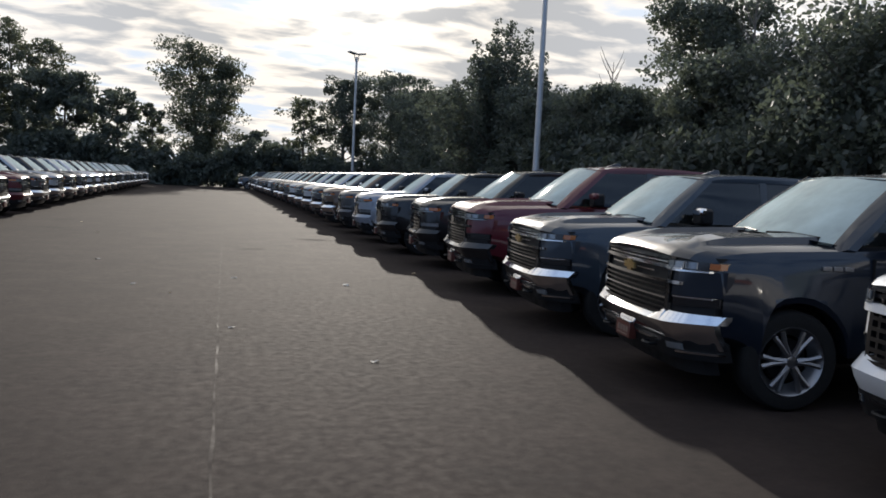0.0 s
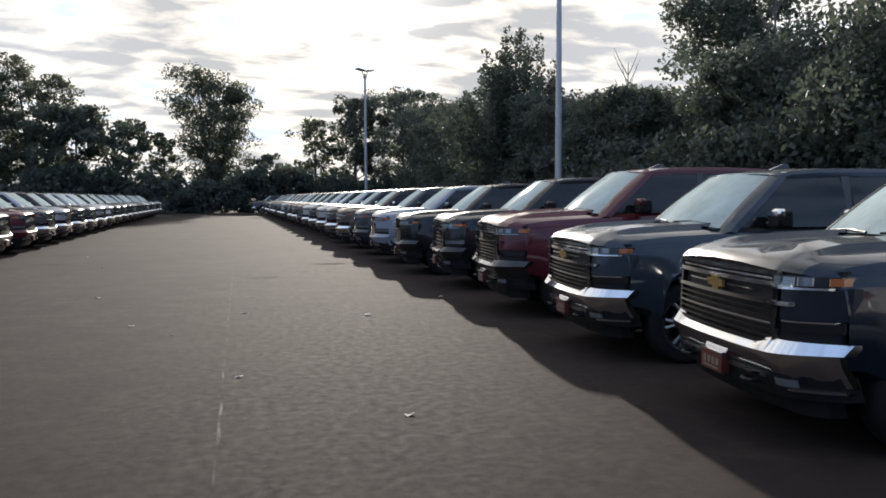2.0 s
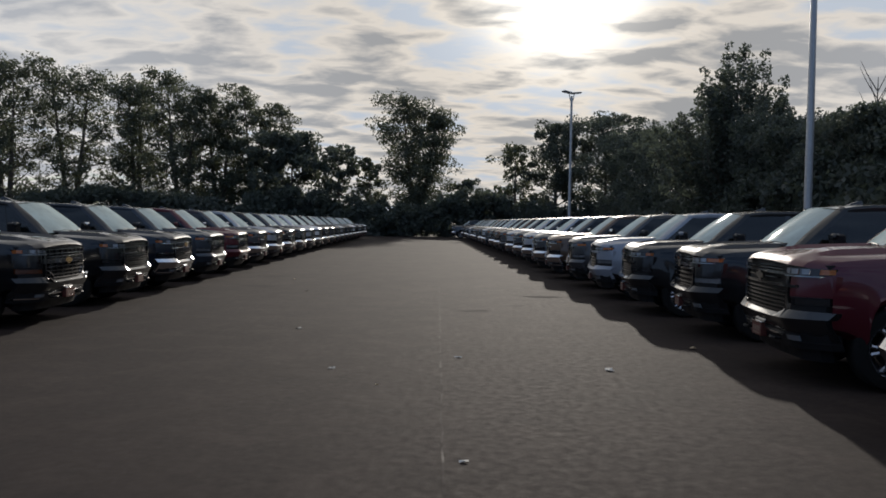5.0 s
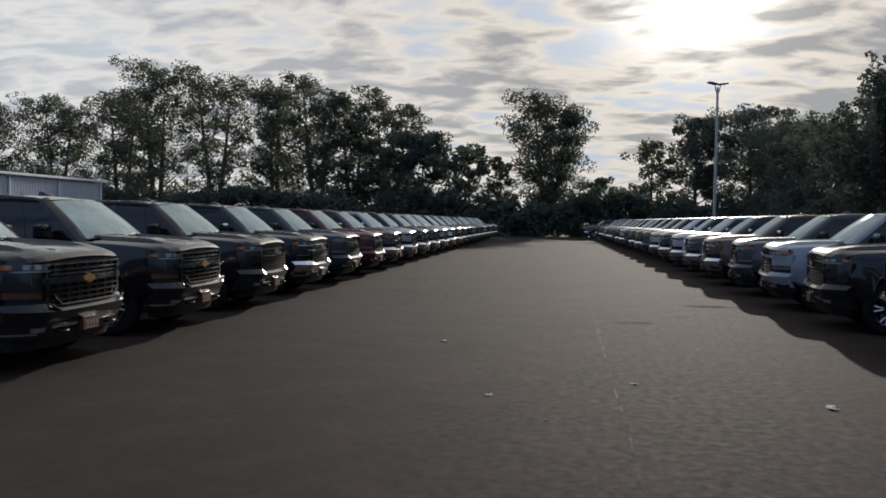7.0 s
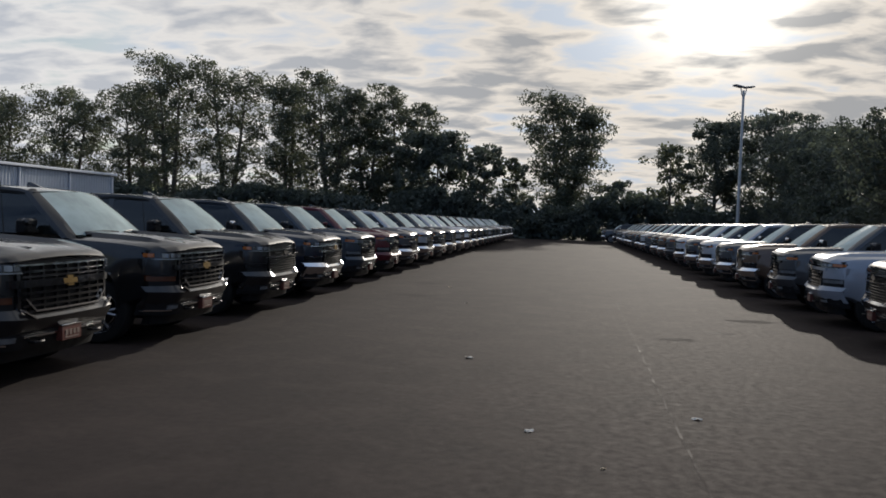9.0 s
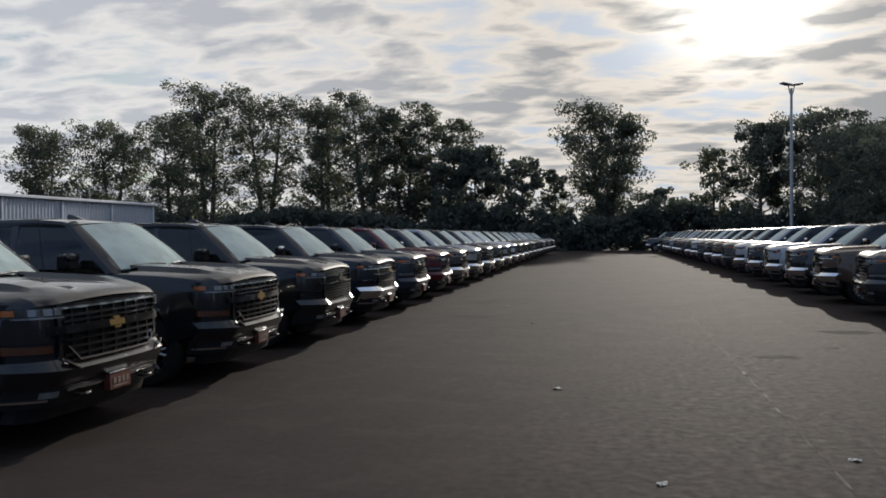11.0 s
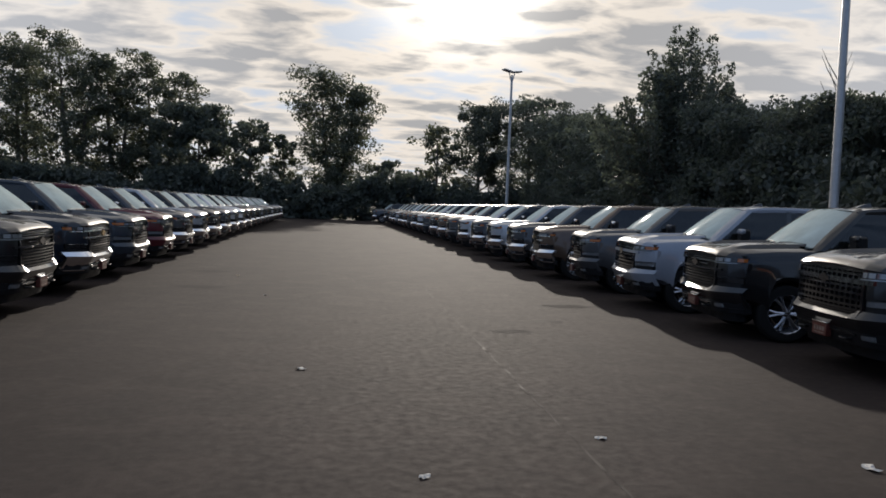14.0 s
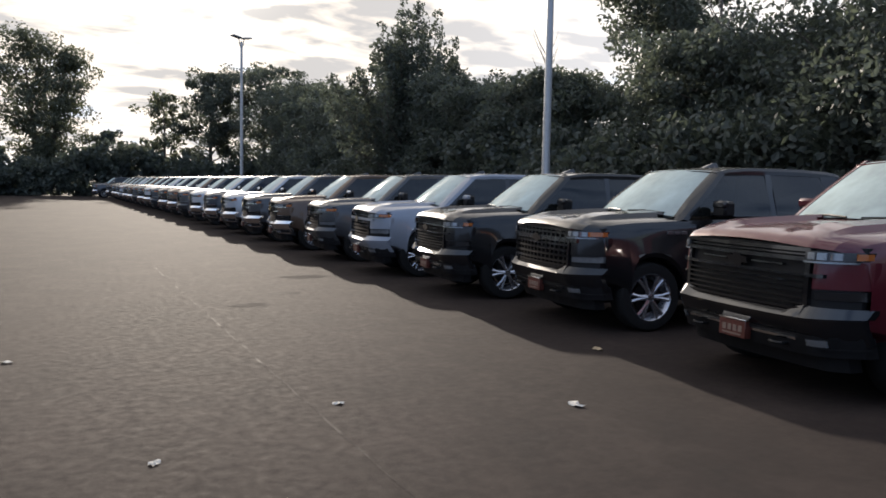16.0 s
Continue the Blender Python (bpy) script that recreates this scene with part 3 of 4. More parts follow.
        put("lower_lamp", shared("low%d" % sgn, lambda: front_slab(sgn * 0.74, sgn * 0.95, 0.795, 0.855, 0.014, 0.05, 6, 1), {"mesh": LENS, "old": DIM_AMBER}.get(style, GLOSS)), root)
        put("lamp_trim", shared("lowt%d" % sgn, lambda: front_slab(sgn * 0.74, sgn * 0.93, 0.848, 0.858, 0.004, 0.04, 6), CHROME if style == "chrome" else BLACK), root)
        put("fender_face", shared("cheek%d" % sgn, lambda: front_slab(sgn * 0.72, sgn * 0.965, 0.862, 1.026, 0.014, 0.06, 10, 3, 0.862, 1.040), body_mat), root)
        put("fog_lamp", shared("fog%d" % sgn, lambda: front_slab(sgn * 0.70, sgn * 0.82, 0.455, 0.505, -0.026, 0.05, 4, 2), LENS), root)
        put("tow_hook", shared("hook%d" % sgn, lambda: tube([(0.12, sgn * 0.40, 0.44), (-0.01, sgn * 0.40, 0.445), (-0.025, sgn * 0.43, 0.445), (-0.025, sgn * 0.49, 0.445), (-0.01, sgn * 0.52, 0.445), (0.12, sgn * 0.52, 0.44)], [0.014] * 6, 6), BLACK), root)
    bl = "bright chrome bumper" if style == "chrome" else ""
    put("bumper", shared("bumper", lambda: front_slab(-0.52, 0.52, 0.515, 0.665, 0.0, 0.05, 12, 3, lean=-0.060), bumper, 30), root, bl)
    put("bumper_ledge", shared("ledge", lambda: front_slab(-0.52, 0.52, 0.665, 0.719, -0.060, 0.08, 12, 2, lean=0.07), bumper, 30), root)
    for sgn in (-1, 1):
        put("bumper_end", shared("bumper_end%d" % sgn, lambda: front_slab(sgn * 0.52, sgn * 0.965, 0.515, 0.665, 0.0, 0.05, 12, 3, 0.47, 0.675, lean=-0.060), bumper, 30), root)
        put("bumper_ledge", shared("ledge%d" % sgn, lambda: front_slab(sgn * 0.52, sgn * 0.68, 0.665, 0.719, -0.060, 0.08, 5, 2, 0.668, 0.77, lean=0.07), bumper, 30), root)
        put("bumper_ledge", shared("ledge_end%d" % sgn, lambda: front_slab(sgn * 0.68, sgn * 0.975, 0.668, 0.75, -0.060, 0.08, 8, 2, 0.675, 0.74, lean=0.07), bumper, 30), root)
    put("lower_fascia", shared("fascia", lambda: join(front_slab(-0.95, 0.95, 0.38, 0.535, -0.02, 0.12, 20, 3), front_slab(-0.86, 0.86, 0.26, 0.40, 0.06, 0.12, 16, 2)), BLACK), root)
    put("valance_strip", shared("strip", lambda: front_slab(-0.62, 0.62, 0.485, 0.505, -0.035, 0.05, 12), CHROME if style in ("chrome", "old", "sport") else GLOSS), root)
    for sgn in (-1, 1):
        put("valance_strip", shared("lip%d" % sgn, lambda: front_slab(sgn * 0.78, sgn * 0.96, 0.43, 0.447, -0.035, 0.06, 5), CHROME if style in ("chrome", "old") else BLACK), root)
    plate = put("front_plate", shared("plate", lambda: box(-0.035, 0.030, -0.155, 0.155, 0.405, 0.545, 0.004), PLATE), root, "reddish dealer plate with unreadable lettering")
    put("lettering", shared("plate_mark", lambda: join(*[box(-0.039, -0.034, -0.12 + 0.062 * i, -0.078 + 0.062 * i, 0.455, 0.505, 0) for i in range(4)], box(-0.039, -0.034, -0.11, 0.11, 0.425, 0.438, 0)), PLATE_MARK), plate)
    put("plate_frame", shared("plate_top", lambda: box(-0.042, 0.0, -0.16, 0.16, 0.545, 0.560, 0.003), CHROME), plate)
    # sides
    for sgn in (-1, 1):
        mir = put("mirror", shared("mirror%d" % sgn, lambda: join(box(1.78, 1.94, *sorted((sgn * 0.99, sgn * 1.22)), 1.34, 1.53, 0.03), box(1.82, 1.90, *sorted((sgn * 0.90, sgn * 1.0)), 1.35, 1.40, 0.01)), BLACK), root)
        put("mirror_cap", shared("cap%d" % sgn, lambda: box(1.765, 1.86, *sorted((sgn * 1.0, sgn * 1.225)), 1.44, 1.535, 0.025), CHROME if style == "chrome" else body_mat), mir)
        for x in (2.55, 3.52):
            put("door_handle", shared("handle%d%.1f" % (sgn, x), lambda: box(x, x + 0.20, *sorted((sgn * 0.985, sgn * 1.015)), 1.17, 1.20, 0.008), CHROME if style == "chrome" else body_mat), root)
        for x in (1.62, 2.78, 3.80):
            put("door_seam", shared("seam%d%.1f" % (sgn, x), lambda: box(x, x + 0.008, *sorted((sgn * 0.97, sgn * 1.0025)), 0.56, 1.24, 0), BLACK), root)
        put("fender_emblem", shared("emb%d" % sgn, lambda: join(*[box(1.18 + 0.095 * i, 1.26 + 0.095 * i, *sorted((sgn * 0.96, sgn * 0.990)), 1.135, 1.168, 0.002) for i in range(3)]), ALLOY), root, "small bright emblem")
        put("rocker_panel", shared("rock%d" % sgn, lambda: box(1.55, 4.10, *sorted((sgn * 0.84, sgn * 0.985)), 0.36, 0.47, 0.02), BLACK), root)
        put("tail_light", shared("tail%d" % sgn, lambda: box(5.74, 5.87, *sorted((sgn * 0.86, sgn * 0.985)), 0.98, 1.28, 0.01), RED_LENS), root)
        for ax in AXLES:
            put("wheel_well", shared("well%d%.1f" % (sgn, ax), lambda: box(ax - 0.5, ax + 0.5, *sorted((sgn * 0.50, sgn * 0.60)), 0.38, 0.90, 0.02), BLACK), root)
    put("underbody", shared("under", lambda: box(0.5, 5.6, -0.52, 0.52, 0.28, 0.56, 0.03), BLACK), root)
    put("rear_bumper", shared("rear_bumper", lambda: box(5.80, 5.98, -0.95, 0.95, 0.50, 0.68, 0.03), CHROME if style == "chrome" else BLACK), root)
    put("roof_antenna", shared("fin", lambda: ([(2.36, -0.035, 1.94), (2.62, -0.04, 1.945), (2.62, 0.04, 1.945), (2.36, 0.035, 1.94), (2.55, -0.008, 2.015), (2.61, -0.008, 2.02), (2.61, 0.008, 2.02), (2.55, 0.008, 2.015)],
                                           [(0, 1, 5, 4), (1, 2, 6, 5), (2, 3, 7, 6), (3, 0, 4, 7), (4, 5, 6, 7)]), GLOSS, 0), root, "black shark-fin antenna")
    if style == "old":
        put("whip_antenna", shared("whip", lambda: tube([(1.30, -0.80, 1.27), (1.36, -0.80, 1.95)], [0.006, 0.003], 5), BLACK), root)
    tyre, rim, disc = wheel_meshes()
    rim_mat = DARK_ALLOY if style in ("mesh", "sport") else ALLOY
    for ax in AXLES:
        for sgn in (-1, 1):
            flip = (lambda pc: pc) if sgn < 0 else mirror_y
            wh = put("wheel", shared("tyre%d%.1f" % (sgn, ax), lambda: moved(flip(tyre), ax, sgn * 0.865, HUB), RUBBER), root)
            put("rim", shared("rim%d%.1f" % (sgn, ax), lambda: moved(flip(rim), ax, sgn * 0.865, HUB), rim_mat, 50), wh, "alloy rim with split spokes")
            put("brake_disc", shared("disc%d%.1f" % (sgn, ax), lambda: moved(flip(disc), ax, sgn * 0.865, HUB), BLACK), wh)
    return root


def front_cowl():
    vs = []
    for j in range(13):
        g = j / 6 - 1
        bow = 0.16 * (1 - g * g)
        vs += [(1.22 - bow * 0.6 + 0.06, g * 0.84, 1.348 + 0.03 * (1 - g * g)), (1.45 - bow, g * 0.90, 1.322 + 0.03 * (1 - g * g))]
    return vs, [(2 * j, 2 * j + 1, 2 * j + 3, 2 * j + 2) for j in range(12)]


# ---------------------------------------------------------------- ground
def ground():
    """One sheet to the horizon."""
    xs = [-2500, -300, -80, -30, 30, 80, 300, 2500]
    vs = [(x, y, 0) for x in xs for y in xs]
    tagged(put("ground", mesh_of("ground", vs, [q[::-1] for q in grid_faces(8, 8)], ASPHALT, 0)), "worn dark brown-grey asphalt of a parking lot", "ground", kind="structure")


ground()


def flat_patch(name, pts, z, mat, label, category):
    vs = [(x, y, z) for x, y in pts]
    fs = [tuple(range(len(pts)))]
    return tagged(put(name, mesh_of(name, vs, fs, mat, 0)), label, category, kind="structure")


def seam(x0, y0, x1, y1, width, rnd):
    left, right = [], []
    n = 60
    for i in range(n + 1):
        f = i / n
        x, y = x0 + (x1 - x0) * f + rnd.uniform(-0.012, 0.012), y0 + (y1 - y0) * f
        w = width * rnd.uniform(0.35, 1.0) * 0.5
        left.append((x - w, y))
        right.append((x + w, y))
    flat_patch("asphalt_seam", left + right[::-1], 0.0015, SEAL, "long paving seam in the dark asphalt", "seam")


rnd = random.Random(4)
seam(-0.28, -1.0, 0.12, 22.0, 0.03, rnd)
for x, y, r in ((0.7, 16.5, 0.20), (1.5, 17.5, 0.18), (2.4, 19.5, 0.3), (-4.3, 21.5, 0.35), (-4.6, 25.0, 0.3)):
    pts = [(x + r * rnd.uniform(0.7, 1.2) * 1.5 * math.cos(a), y + r * rnd.uniform(0.6, 1.1) * math.sin(a)) for a in [2 * math.pi * k / 14 for k in range(14)]]
    flat_patch("oil_stain", pts, 0.0015, OIL, "dark oil stain on the asphalt", "stain")


def litter(x, y, size, mat, rnd, label):
    """A crumpled scrap or curled leaf lying on the ground."""
    n = 9
    vs = [(0, 0, size * 0.35)]
    for ring, rr in ((0, 0.5), (1, 1.0)):
        for k in range(n):
            a = 2 * math.pi * k / n
            r = size * rr * rnd.uniform(0.55, 1.1)
            vs.append((1.5 * r * math.cos(a), r * math.sin(a), 0.001 + size * rnd.uniform(0.0, 0.5) * (1 if ring else 0.9)))
    fs = [(0, 1 + k, 1 + (k + 1) % n) for k in range(n)]
    fs += [(1 + k, 1 + n + k, 1 + n + (k + 1) % n, 1 + (k + 1) % n) for k in range(n)]
    low = min(v[2] for v in vs)
    me = mesh_of("litter", [(a, b, c - low + 0.001) for a, b, c in vs], fs, mat, 0)
    ob = tagged(put("dry_leaf" if mat is DRY_LEAF else "paper_scrap", me), label, "litter", "litter on the asphalt")
    ob.matrix_world = pose(x, y, 0.0, 0, 0, rnd.uniform(0, 360))


for x, y, sz in ((1.245, 5.295, 0.045), (1.823, 10.514, 0.075), (0.0, 7.0, 0.04), (-1.303, 10.454, 0.045), (0.144, 11.282, 0.05), (-2.176, 13.736, 0.06), (-3.012, 20.253, 0.05)):
    litter(x, y, sz * 0.75, PAPER, rnd, "small pale crumpled paper scrap on the asphalt")
for x, y, sz in ((3.35, 12.2, 0.06), (-0.75, 9.6, 0.02), (-3.9, 24.0, 0.05)):
    litter(x, y, sz, DRY_LEAF, rnd, "curled dry brown leaf on the asphalt")

# ---------------------------------------------------------------- trucks
RIGHT = [  # colour, style, nose x, nose y
    ("white", "mesh", 3.50, 1.38), ("navy", "chrome", 3.33, 4.44), ("slate", "chrome", 3.45, 7.42), ("red", "sport", 3.55, 10.55), ("black", "mesh", 3.72, 13.95),
    ("black", "sport", 3.58, 16.90), ("pale", "mesh", 3.58, 19.95), ("grey", "mesh", 3.6, 23.0), ("bronze", "chrome", 3.5, 26.1),
    ("grey", "chrome", 3.5, 29.2), ("silver", "chrome", 3.5, 32.3), ("slate", "chrome", 3.5, 35.4), ("silver", "chrome", 3.5, 38.5)]
MORE = ["grey", "bronze", "black", "slate", "silver", "navy", "grey", "bronze", "black", "silver", "slate", "grey", "black", "navy"]
for i, c in enumerate(MORE):
    RIGHT.append((c, "chrome" if i % 3 else "mesh", 3.5, 41.6 + 3.1 * i))
LEFT = [("black", "old", -5.84, 11.15), ("black", "old", -5.84, 14.15), ("black", "sport", -5.84, 17.25), ("navy", "chrome", -5.84, 20.3), ("slate", "mesh", -5.84, 23.4),
        ("red", "mesh", -5.84, 26.5), ("grey", "chrome", -5.84, 29.6)]
for i, c in enumerate(["silver", "black", "grey", "silver", "white", "navy", "grey", "black", "silver", "slate", "grey", "white", "black", "silver", "grey", "white"]):
    LEFT.append((c, "chrome", -5.84, 32.7 + 3.1 * i))
STYLE_WORD = {"chrome": "with chrome bars and chrome bumper", "sport": "with gloss black grille and black bumper",
              "mesh": "with pierced black grille and painted bumper", "old": "of an earlier model with gold badge"}
MADE = {}


def park(colour, style, m):
    key = (colour, style)
    label = "parked %s pickup truck %s" % (COLOUR_WORD[colour], STYLE_WORD[style])
    if key in MADE:
        return copy_thing(MADE[key], m)
    ob = truck(colour, style, label)
    big = {("red", "sport"): 1.065, ("black", "mesh"): 1.03}.get(key, 1.0)      # off-road trims stand taller on larger tyres
    ob.matrix_world = m @ Matrix.Diagonal((big, big, big, 1))
    MADE[key] = ob
    return ob


RIGHT_TURN, LEFT_TURN = -7.0, 181.0
for c, st, x, y in RIGHT:
    park(c, st, pose(x, y, 0, 0, 0, RIGHT_TURN + rnd.uniform(-0.6, 0.6)))
for c, st, x, y in LEFT:
    park(c, st, pose(x, y, 0, 0, 0, LEFT_TURN + rnd.uniform(-0.6, 0.6)))
park("grey", "chrome", pose(2.6, 86.5, 0, 0, 0, 0))


# ---------------------------------------------------------------- light poles
def street_lamp(x, y, h):
    root = new("street_lamp")
    tagged(root, "tall grey steel parking-lot lamp post with paired lamp heads", "lamp post", "parking-lot lamps")
    put("footing", mesh_of("footing", *tube([(0, 0, 0), (0, 0, 0.72), (0, 0, 0.75)], [0.30, 0.30, 0.27], 20), CONCRETE), root, "round concrete footing")
    put("pole", mesh_of("pole", *tube([(0, 0, 0.75), (0, 0, 5), (0, 0, h - 0.25)], [0.115, 0.10, 0.075], 14), STEEL), root)
    put("base_plate", mesh_of("base_plate", *box(-0.18, 0.18, -0.18, 0.18, 0.75, 0.78, 0.005), STEEL), root)
    for sgn in (-1, 1):
        put("arm", mesh_of("arm", *tube([(0, 0, h - 0.75), (sgn * 0.14, 0, h - 0.45), (sgn * 0.22, 0, h - 0.05)], [0.04, 0.035, 0.035], 8), STEEL), root)
        head = put("lamp_head", mesh_of("lamp_head", *moved(box(-0.34, 0.34, -0.20, 0.20, -0.05, 0.05, 0.025), sgn * 0.40, 0, h, Euler((0, radians(-8 * sgn), 0)).to_matrix()), HEAD_GREY), root)
        put("diffuser", mesh_of("diffuser", *moved(box(-0.24, 0.24, -0.15, 0.15, -0.062, -0.052, 0.003), sgn * 0.40, 0, h, Euler((0, radians(-8 * sgn), 0)).to_matrix()), LENS), head)
    root.matrix_world = pose(x, y, 0, 0, 0, 25)


street_lamp(10.47, 23.76, 11.0)
street_lamp(10.02, 58.19, 11.0)


# ---------------------------------------------------------------- shed beyond the lot
def shed():
    root = new("metal_shed")
    tagged(root, "long low pale grey ribbed-metal warehouse building", "building")
    x, y1, y0, h = -35.0, 60.0, 8.0, 4.15
    run = y1 - y0
    vs, fs, n = [], [], int(run / 0.3)
    for i in range(n + 1):
        for dx, dy in ((0, 0), (0.035, 0.03), (0.035, 0.12), (0, 0.15)):
            vs += [(x + dx, y0 + i * 0.3 * run / (n * 0.3) + dy, 0), (x + dx, y0 + i * 0.3 * run / (n * 0.3) + dy, h)]
    fs = [(2 * i, 2 * i + 2, 2 * i + 3, 2 * i + 1) for i in range(4 * (n + 1) - 1)]
    put("wall", mesh_of("ribbed_wall", vs, fs, PANEL, 0), root)
    put("wall", mesh_of("core_wall", *box(x - 25, x - 0.01, y0, y1, 0, h, 0.02), PANEL, 0), root)
    put("roof", mesh_of("shed_roof", [(x + 0.25, y0 - 0.2, h + 0.02), (x + 0.25, y1 + 0.2, h + 0.02), (x - 12.5, y1 + 0.2, h + 0.7), (x - 12.5, y0 - 0.2, h + 0.7), (x - 25.2, y1 + 0.2, h), (x - 25.2, y0 - 0.2, h),
                                      (x + 0.25, y0 - 0.2, h + 0.2), (x + 0.25, y1 + 0.2, h + 0.2), (x - 12.5, y1 + 0.2, h + 0.9), (x - 12.5, y0 - 0.2, h + 0.9), (x - 25.2, y1 + 0.2, h + 0.2), (x - 25.2, y0 - 0.2, h + 0.2)],
                          [(0, 3, 2, 1), (3, 5, 4, 2), (6, 7, 8, 9), (9, 8, 10, 11), (0, 1, 7, 6), (1, 2, 8, 7), (2, 4, 10, 8), (0, 6, 9, 3), (3, 9, 11, 5), (4, 5, 11, 10)], TRIMW, 0), root)
    for i in range(11):
        y = y0 + 0.2 + i * (run - 0.4) / 10
        put("downpipe", mesh_of("downpipe", *box(x + 0.04, x + 0.14, y - 0.06, y + 0.06, 0, h, 0.01), TRIMW, 0), root)
    put("gutter", mesh_of("gutter", *box(x + 0.02, x + 0.30, y0 - 0.2, y1 + 0.2, h + 0.02, h + 0.17, 0.02), TRIMW, 0), root)


shed()


# ---------------------------------------------------------------- trees
def leaf_cloud(centres, per, leaf, gen):
    """Small folded leaves scattered about clump centres (x, y, z, radius): vertices and faces."""
    c = np.repeat(np.array(centres), per, axis=0)
    n = len(c)
    d = gen.normal(size=(n, 3))
    d /= np.linalg.norm(d, axis=1)[:, None]
    p = c[:, :3] + d * (c[:, 3] * gen.uniform(0.25, 1.0, n) ** 0.55)[:, None] * np.array([1, 1, 0.75])
    a = gen.normal(size=(n, 3))
    a /= np.linalg.norm(a, axis=1)[:, None]
    b = np.cross(a, gen.normal(size=(n, 3)))
    b /= np.linalg.norm(b, axis=1)[:, None] + 1e-6
    s = (leaf * gen.uniform(0.6, 1.3, n))[:, None]
    v = np.stack([p - a * s, p + b * s * 0.55, p + a * s, p - b * s * 0.55 + np.cross(a, b) * s * 0.2], axis=1).reshape(-1, 3)
    v[:, 2] = np.maximum(v[:, 2], 0.02)
    return v, np.arange(4 * n).reshape(-1, 4)


def leaf_mesh(name, v, f, mat):
    me = bpy.data.meshes.new(name)
    me.from_pydata(v.tolist(), [], f.tolist())
    me.materials.append(mat)
    return me


def tree(x, y, h, r, seed, mat, label, bare=0.25, leaf=0.2, clumps=90, per=60, slim=1.0, stems=1):
    """A tapered trunk with limbs; leaf clumps sit along the limbs' ends, so that the outline is uneven and has gaps."""
    gen, rd = np.random.default_rng(seed), random.Random(seed)
    root = new("tree")
    tagged(root, label, "tree", "trees round the lot")
    wood, centres = [], []
    for st in range(stems):
        lean = (rd.uniform(-0.05, 0.05) * h + (st - (stems - 1) / 2) * r * 0.7, rd.uniform(-0.04, 0.04) * h)
        top = h * (1.0 if st == 0 else rd.uniform(0.82, 0.97))
        x0 = (st - (stems - 1) / 2) * 0.35
        spine = [(x0 + lean[0] * f + rd.uniform(-0.1, 0.1), lean[1] * f + rd.uniform(-0.1, 0.1), top * 0.93 * f) for f in (0, 0.2, 0.4, 0.6, 0.8, 1.0)]
        tr = 0.014 * h + 0.05
        wood.append(tube(spine, [tr * 1.2, tr, tr * 0.8, tr * 0.55, tr * 0.3, 0.03], 8))
        nl = int(clumps / stems / 4)
        for k in range(nl):
            f = bare + (1.0 - bare) * ((k + rd.random()) / nl)
            i = min(4, int(f * 5))
            g = f * 5 - i
            base = Vector(spine[i]).lerp(Vector(spine[i + 1]), g)
            g2 = (f - bare) / (1 - bare)
            reach = r / (1.0 if stems == 1 else 1.35) * slim * (0.42 + 0.68 * math.sin(math.pi * min(1, 0.22 + 0.68 * g2))) * rd.uniform(0.6, 1.15)
            az = k * 2.4 + rd.uniform(-0.5, 0.5)
            tip = base + Vector((math.cos(az) * reach, math.sin(az) * reach, reach * rd.uniform(0.15, 0.75)))
            tip.z = min(tip.z, h)
            mid = base.lerp(tip, 0.5) + Vector((0, 0, -0.05 * reach))
            lr = tr * 0.35 * (1.15 - f)
            wood.append(tube([base, mid, tip], [lr + 0.02, lr * 0.6 + 0.012, 0.01], 5, False))
            for q in range(4):
                t = rd.uniform(0.35, 1.05)
                c = base.lerp(tip, t)
                cr = r * rd.uniform(0.17, 0.33)
                centres.append((c.x + rd.uniform(-1, 1) * cr, c.y + rd.uniform(-1, 1) * cr, min(h - cr * 0.5, c.z + rd.uniform(-0.6, 0.8) * cr), cr))
        for q in range(3):
            centres.append((spine[-1][0], spine[-1][1], top - 0.25 * r * (q + 0.6), r * 0.13 * (q + 1.2)))
    put("trunk", mesh_of("trunk", *join(*wood), BARK), root)
    put("crown", leaf_mesh("crown", *leaf_cloud(centres, per, leaf, gen), mat), root)
    root.matrix_world = pose(x, y, 0)
    return root


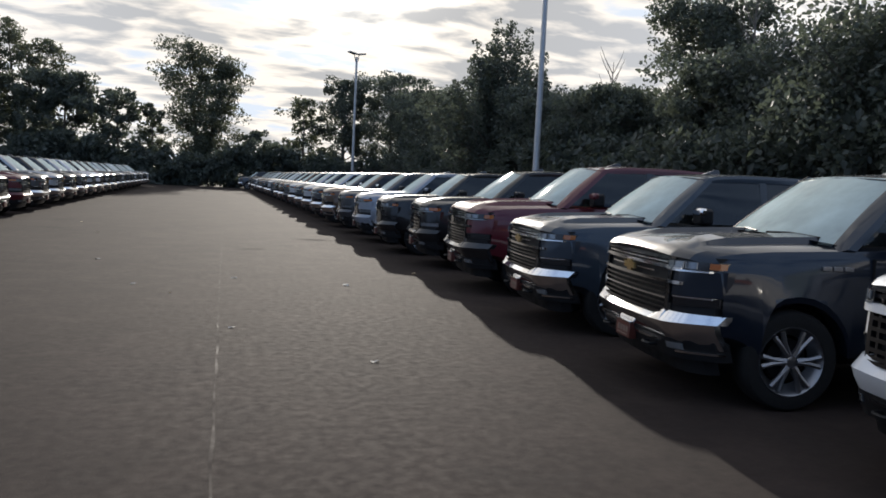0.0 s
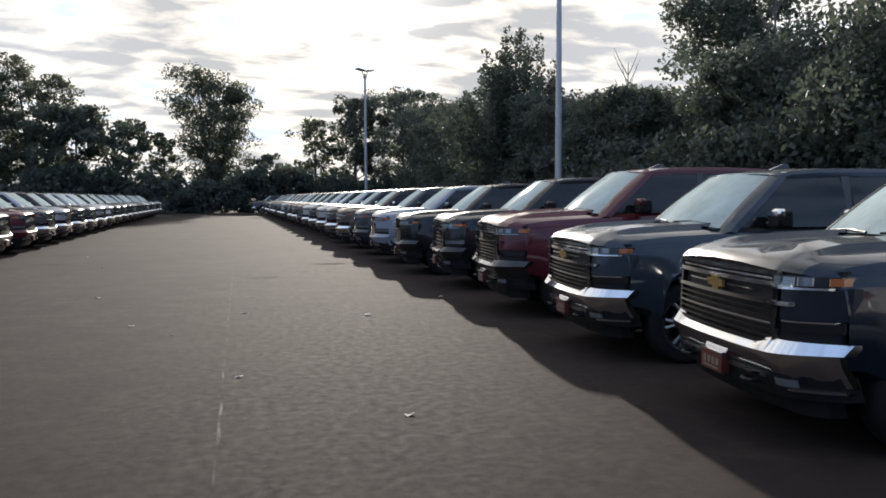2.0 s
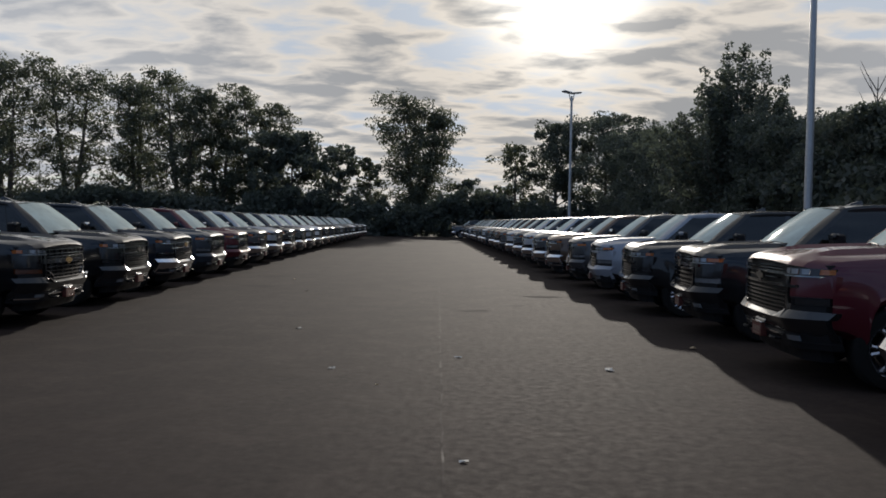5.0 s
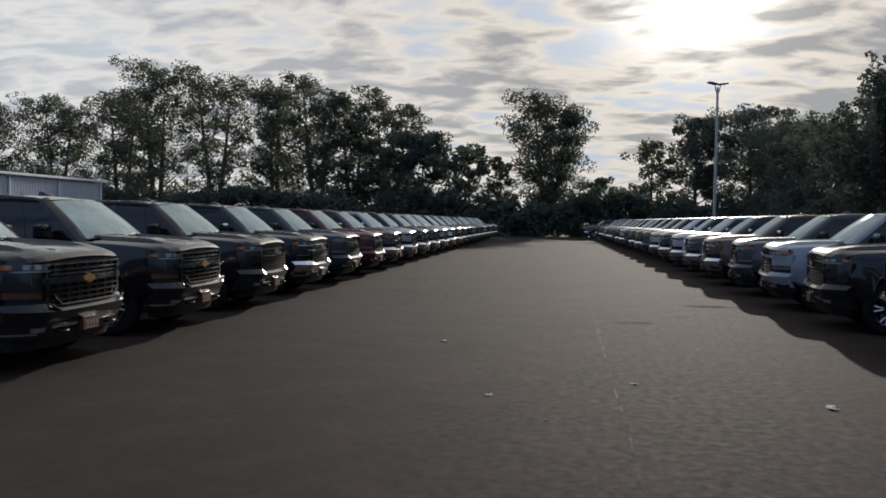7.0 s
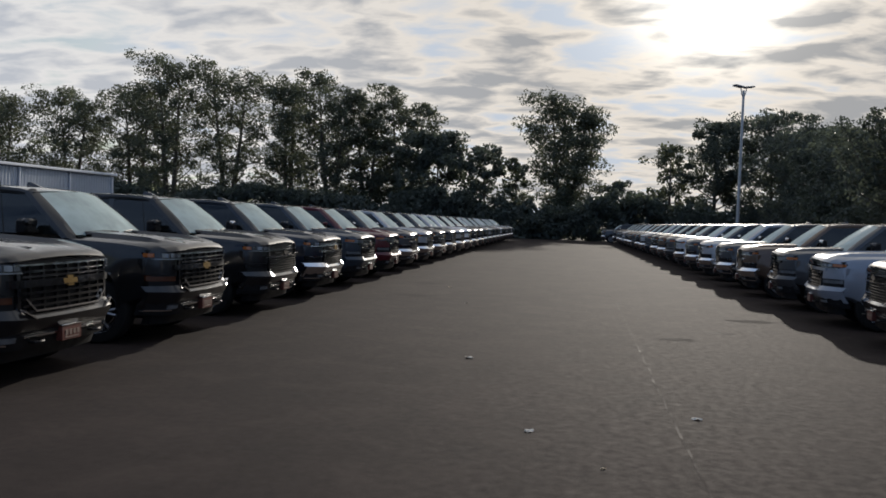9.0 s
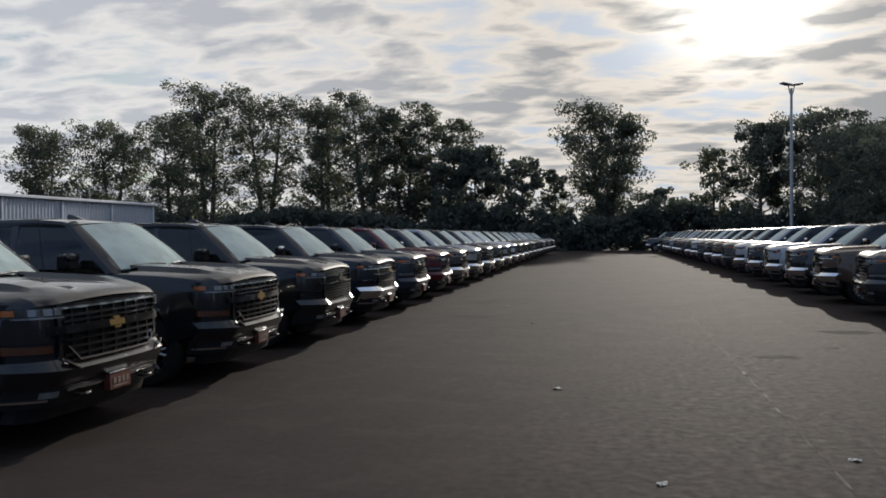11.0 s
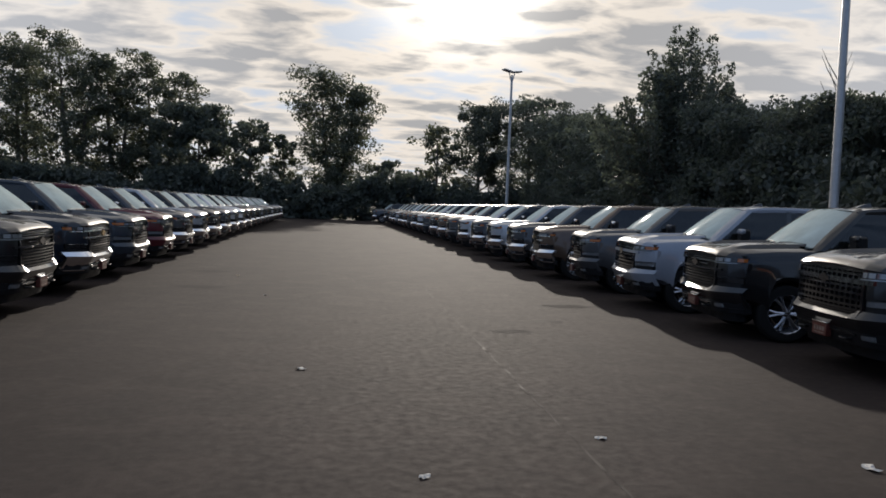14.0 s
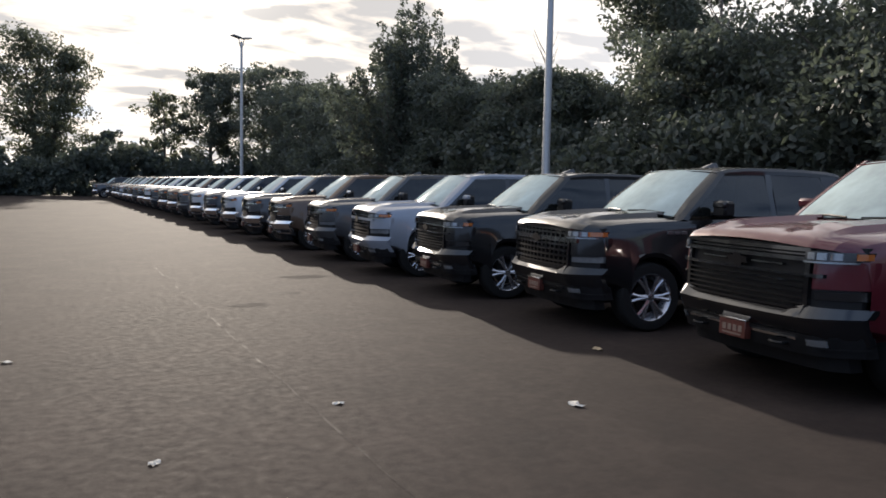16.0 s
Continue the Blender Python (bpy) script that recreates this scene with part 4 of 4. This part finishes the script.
def plume_tree(x, y, h, r, seed, mat, label):
    """A tree of steep limbs, each a tapering plume of leaves that ends in a point."""
    gen, rd = np.random.default_rng(seed), random.Random(seed)
    root = new("tree")
    tagged(root, label, "tree", "trees round the lot")
    wood, centres = [tube([(0, 0, 0), (0.1, 0, h * 0.4), (0, 0.1, h * 0.8)], [0.24, 0.18, 0.05], 8)], []
    for k in range(72):
        f = rd.uniform(0.0, 1.0) ** 0.7
        az = k * 2.4 + rd.uniform(-0.4, 0.4)
        out = r * (0.12 + 0.88 * f) * rd.uniform(0.75, 1.1)
        base = Vector((0, 0, h * (0.12 + 0.25 * rd.random())))
        tip = Vector((out * math.cos(az), out * math.sin(az), h * (1.0 - 0.42 * f) * rd.uniform(0.82, 1.0)))
        mid = base.lerp(tip, 0.45) + Vector((0.25 * out * math.cos(az), 0.25 * out * math.sin(az), -0.03 * h))
        wood.append(tube([base, mid, tip], [0.07, 0.045, 0.008], 5, False))
        for q in range(24):
            t = 0.25 + 0.75 * q / 23
            c = base.lerp(mid, t * 2) if t < 0.5 else mid.lerp(tip, t * 2 - 1)
            cr = 0.34 + 0.80 * (1 - t) ** 0.8
            centres.append((c.x + rd.uniform(-0.5, 0.5) * (1.1 - t), c.y + rd.uniform(-0.5, 0.5) * (1.1 - t), c.z + rd.uniform(-0.3, 0.3), cr))
    put("trunk", mesh_of("trunk", *join(*wood), BARK), root)
    put("crown", leaf_mesh("crown", *leaf_cloud(centres, 20, 0.13, gen), mat), root)
    root.matrix_world = pose(x, y, 0)
    return root


POPLAR = "tall airy green poplar against the sky"
for i, (x, h, r) in enumerate([(-73.8, 16.8, 4.6), (-64.7, 17.4, 4.4), (-56.7, 18.0, 4.4), (-50.0, 21.3, 4.4), (-43.1, 21.0, 4.6), (-35.8, 19.4, 4.3), (-29.3, 19.4, 4.1), (-25.4, 17.6, 3.4), (-20.9, 18.2, 3.5)]):
    tree(x, 98 + (i % 3) * 1.5, h, r, 10 + i, LEAF_POPLAR, POPLAR, 0.10, 0.17, 210, 78, 1.2, 2)
tree(-16.2, 97, 11.9, 4.2, 30, LEAF_DARK, "dense rounded dark green tree", 0.02, 0.24, 140, 95, 1.1)
tree(-10.2, 97, 10.5, 2.8, 31, LEAF_DARK, "small rounded green tree", 0.12, 0.22, 80, 55)
tree(-6.6, 97, 9.3, 2.2, 32, LEAF_POPLAR, "thin small green tree", 0.12, 0.22, 60, 34)
tree(-1.4, 99, 17.2, 4.5, 33, LEAF_POPLAR, "big two-stemmed poplar standing alone", 0.14, 0.17, 250, 90, 0.85, 2)
tree(4.8, 99, 7.0, 2.0, 34, LEAF_DARK, "small dark green tree", 0.1, 0.22, 50, 50)
tree(10.6, 98, 11.3, 2.6, 35, LEAF_POPLAR, "thin airy green tree", 0.15, 0.22, 70, 36)
DENSE = "dense dark green broadleaf tree at the lot's edge"
for i, (x, y, h, r) in enumerate([(15.6, 98, 14.0, 3.6), (21.7, 98, 15.0, 4.6), (24, 92, 12.8, 4.5), (22.5, 83, 11.2, 4.5), (23, 74, 9.2, 4.5), (22.5, 66, 7.9, 3.6), (22.5, 59, 8.2, 3.6),
                                  (22.5, 50, 8.3, 3.8), (22.5, 45, 7.2, 3.4), (22.8, 40, 7.6, 3.2), (25.2, 34.8, 11.7, 3.7), (22.6, 29.5, 7.8, 3.6), (24, 25.5, 7.7, 4.2), (22.5, 20.5, 8.2, 4.2), (23.5, 15, 9.5, 4.6), (23, 9, 9, 4.4)]):
    near = y < 62
    tree(x, y, h, r, 50 + i, LEAF_DARK, DENSE, 0.06, 0.12 if near else 0.17, 190 if near else 140, 170 if near else 110)
plume_tree(20.4, 54.4, 14.6, 5.8, 80, LEAF_DARK, "taller upright green tree with plume-like branches above the others")


def thicket(name, spots, per, leaf, seed, label):
    gen = np.random.default_rng(seed)
    tagged(put(name, leaf_mesh(name, *leaf_cloud(spots, per, leaf, gen), LEAF_BUSH)), label, "hedge", kind="stuff")


rd = random.Random(9)
spots = []
for i in range(760):
    f = i / 760
    x = -85 + 112 * f
    spots.append((x + rd.uniform(-1, 1), 93.5 + rd.uniform(-1.2, 1.5), rd.uniform(0.1, 4.2) + 0.5 * math.sin(x * 0.3), rd.uniform(0.9, 1.6)))
thicket("hedge", spots, 140, 0.26, 3, "long dark green hedge closing the lot's end")
spots = []
for i in range(420):
    f = i / 420
    y = 6 + 88 * f
    spots.append((20.2 + rd.uniform(-1.3, 1.6), y + rd.uniform(-1, 1), rd.uniform(0.4, 4.2), rd.uniform(0.8, 1.5)))
thicket("undergrowth", spots, 150, 0.18, 5, "dense dark green undergrowth below the trees")


def bare_snag(x, y, h, seed):
    """Dead twigs that stand out of the crowns."""
    r2 = random.Random(seed)
    wood = [tube([(0, 0, 0), (0.1, 0, h * 0.6), (0.2, 0.1, h)], [0.14, 0.08, 0.015], 6)]
    for k in range(14):
        f = r2.uniform(0.55, 0.95)
        a = r2.uniform(0, 6.28)
        wood.append(tube([(0.1, 0, h * f), (0.1 + 0.5 * math.cos(a), 0.5 * math.sin(a), h * f + 0.9), (0.1 + 0.8 * math.cos(a), 0.8 * math.sin(a), h * f + 1.6)], [0.03, 0.02, 0.008], 4, False))
    ob = tagged(put("dead_tree", mesh_of("dead_tree", *join(*wood), TWIG)), "leafless dead tree with thin twigs", "tree", "trees round the lot")
    ob.matrix_world = pose(x, y, 0)


bare_snag(22.5, 41.8, 9.4, 1)
bare_snag(24.5, 31.5, 12.0, 2)
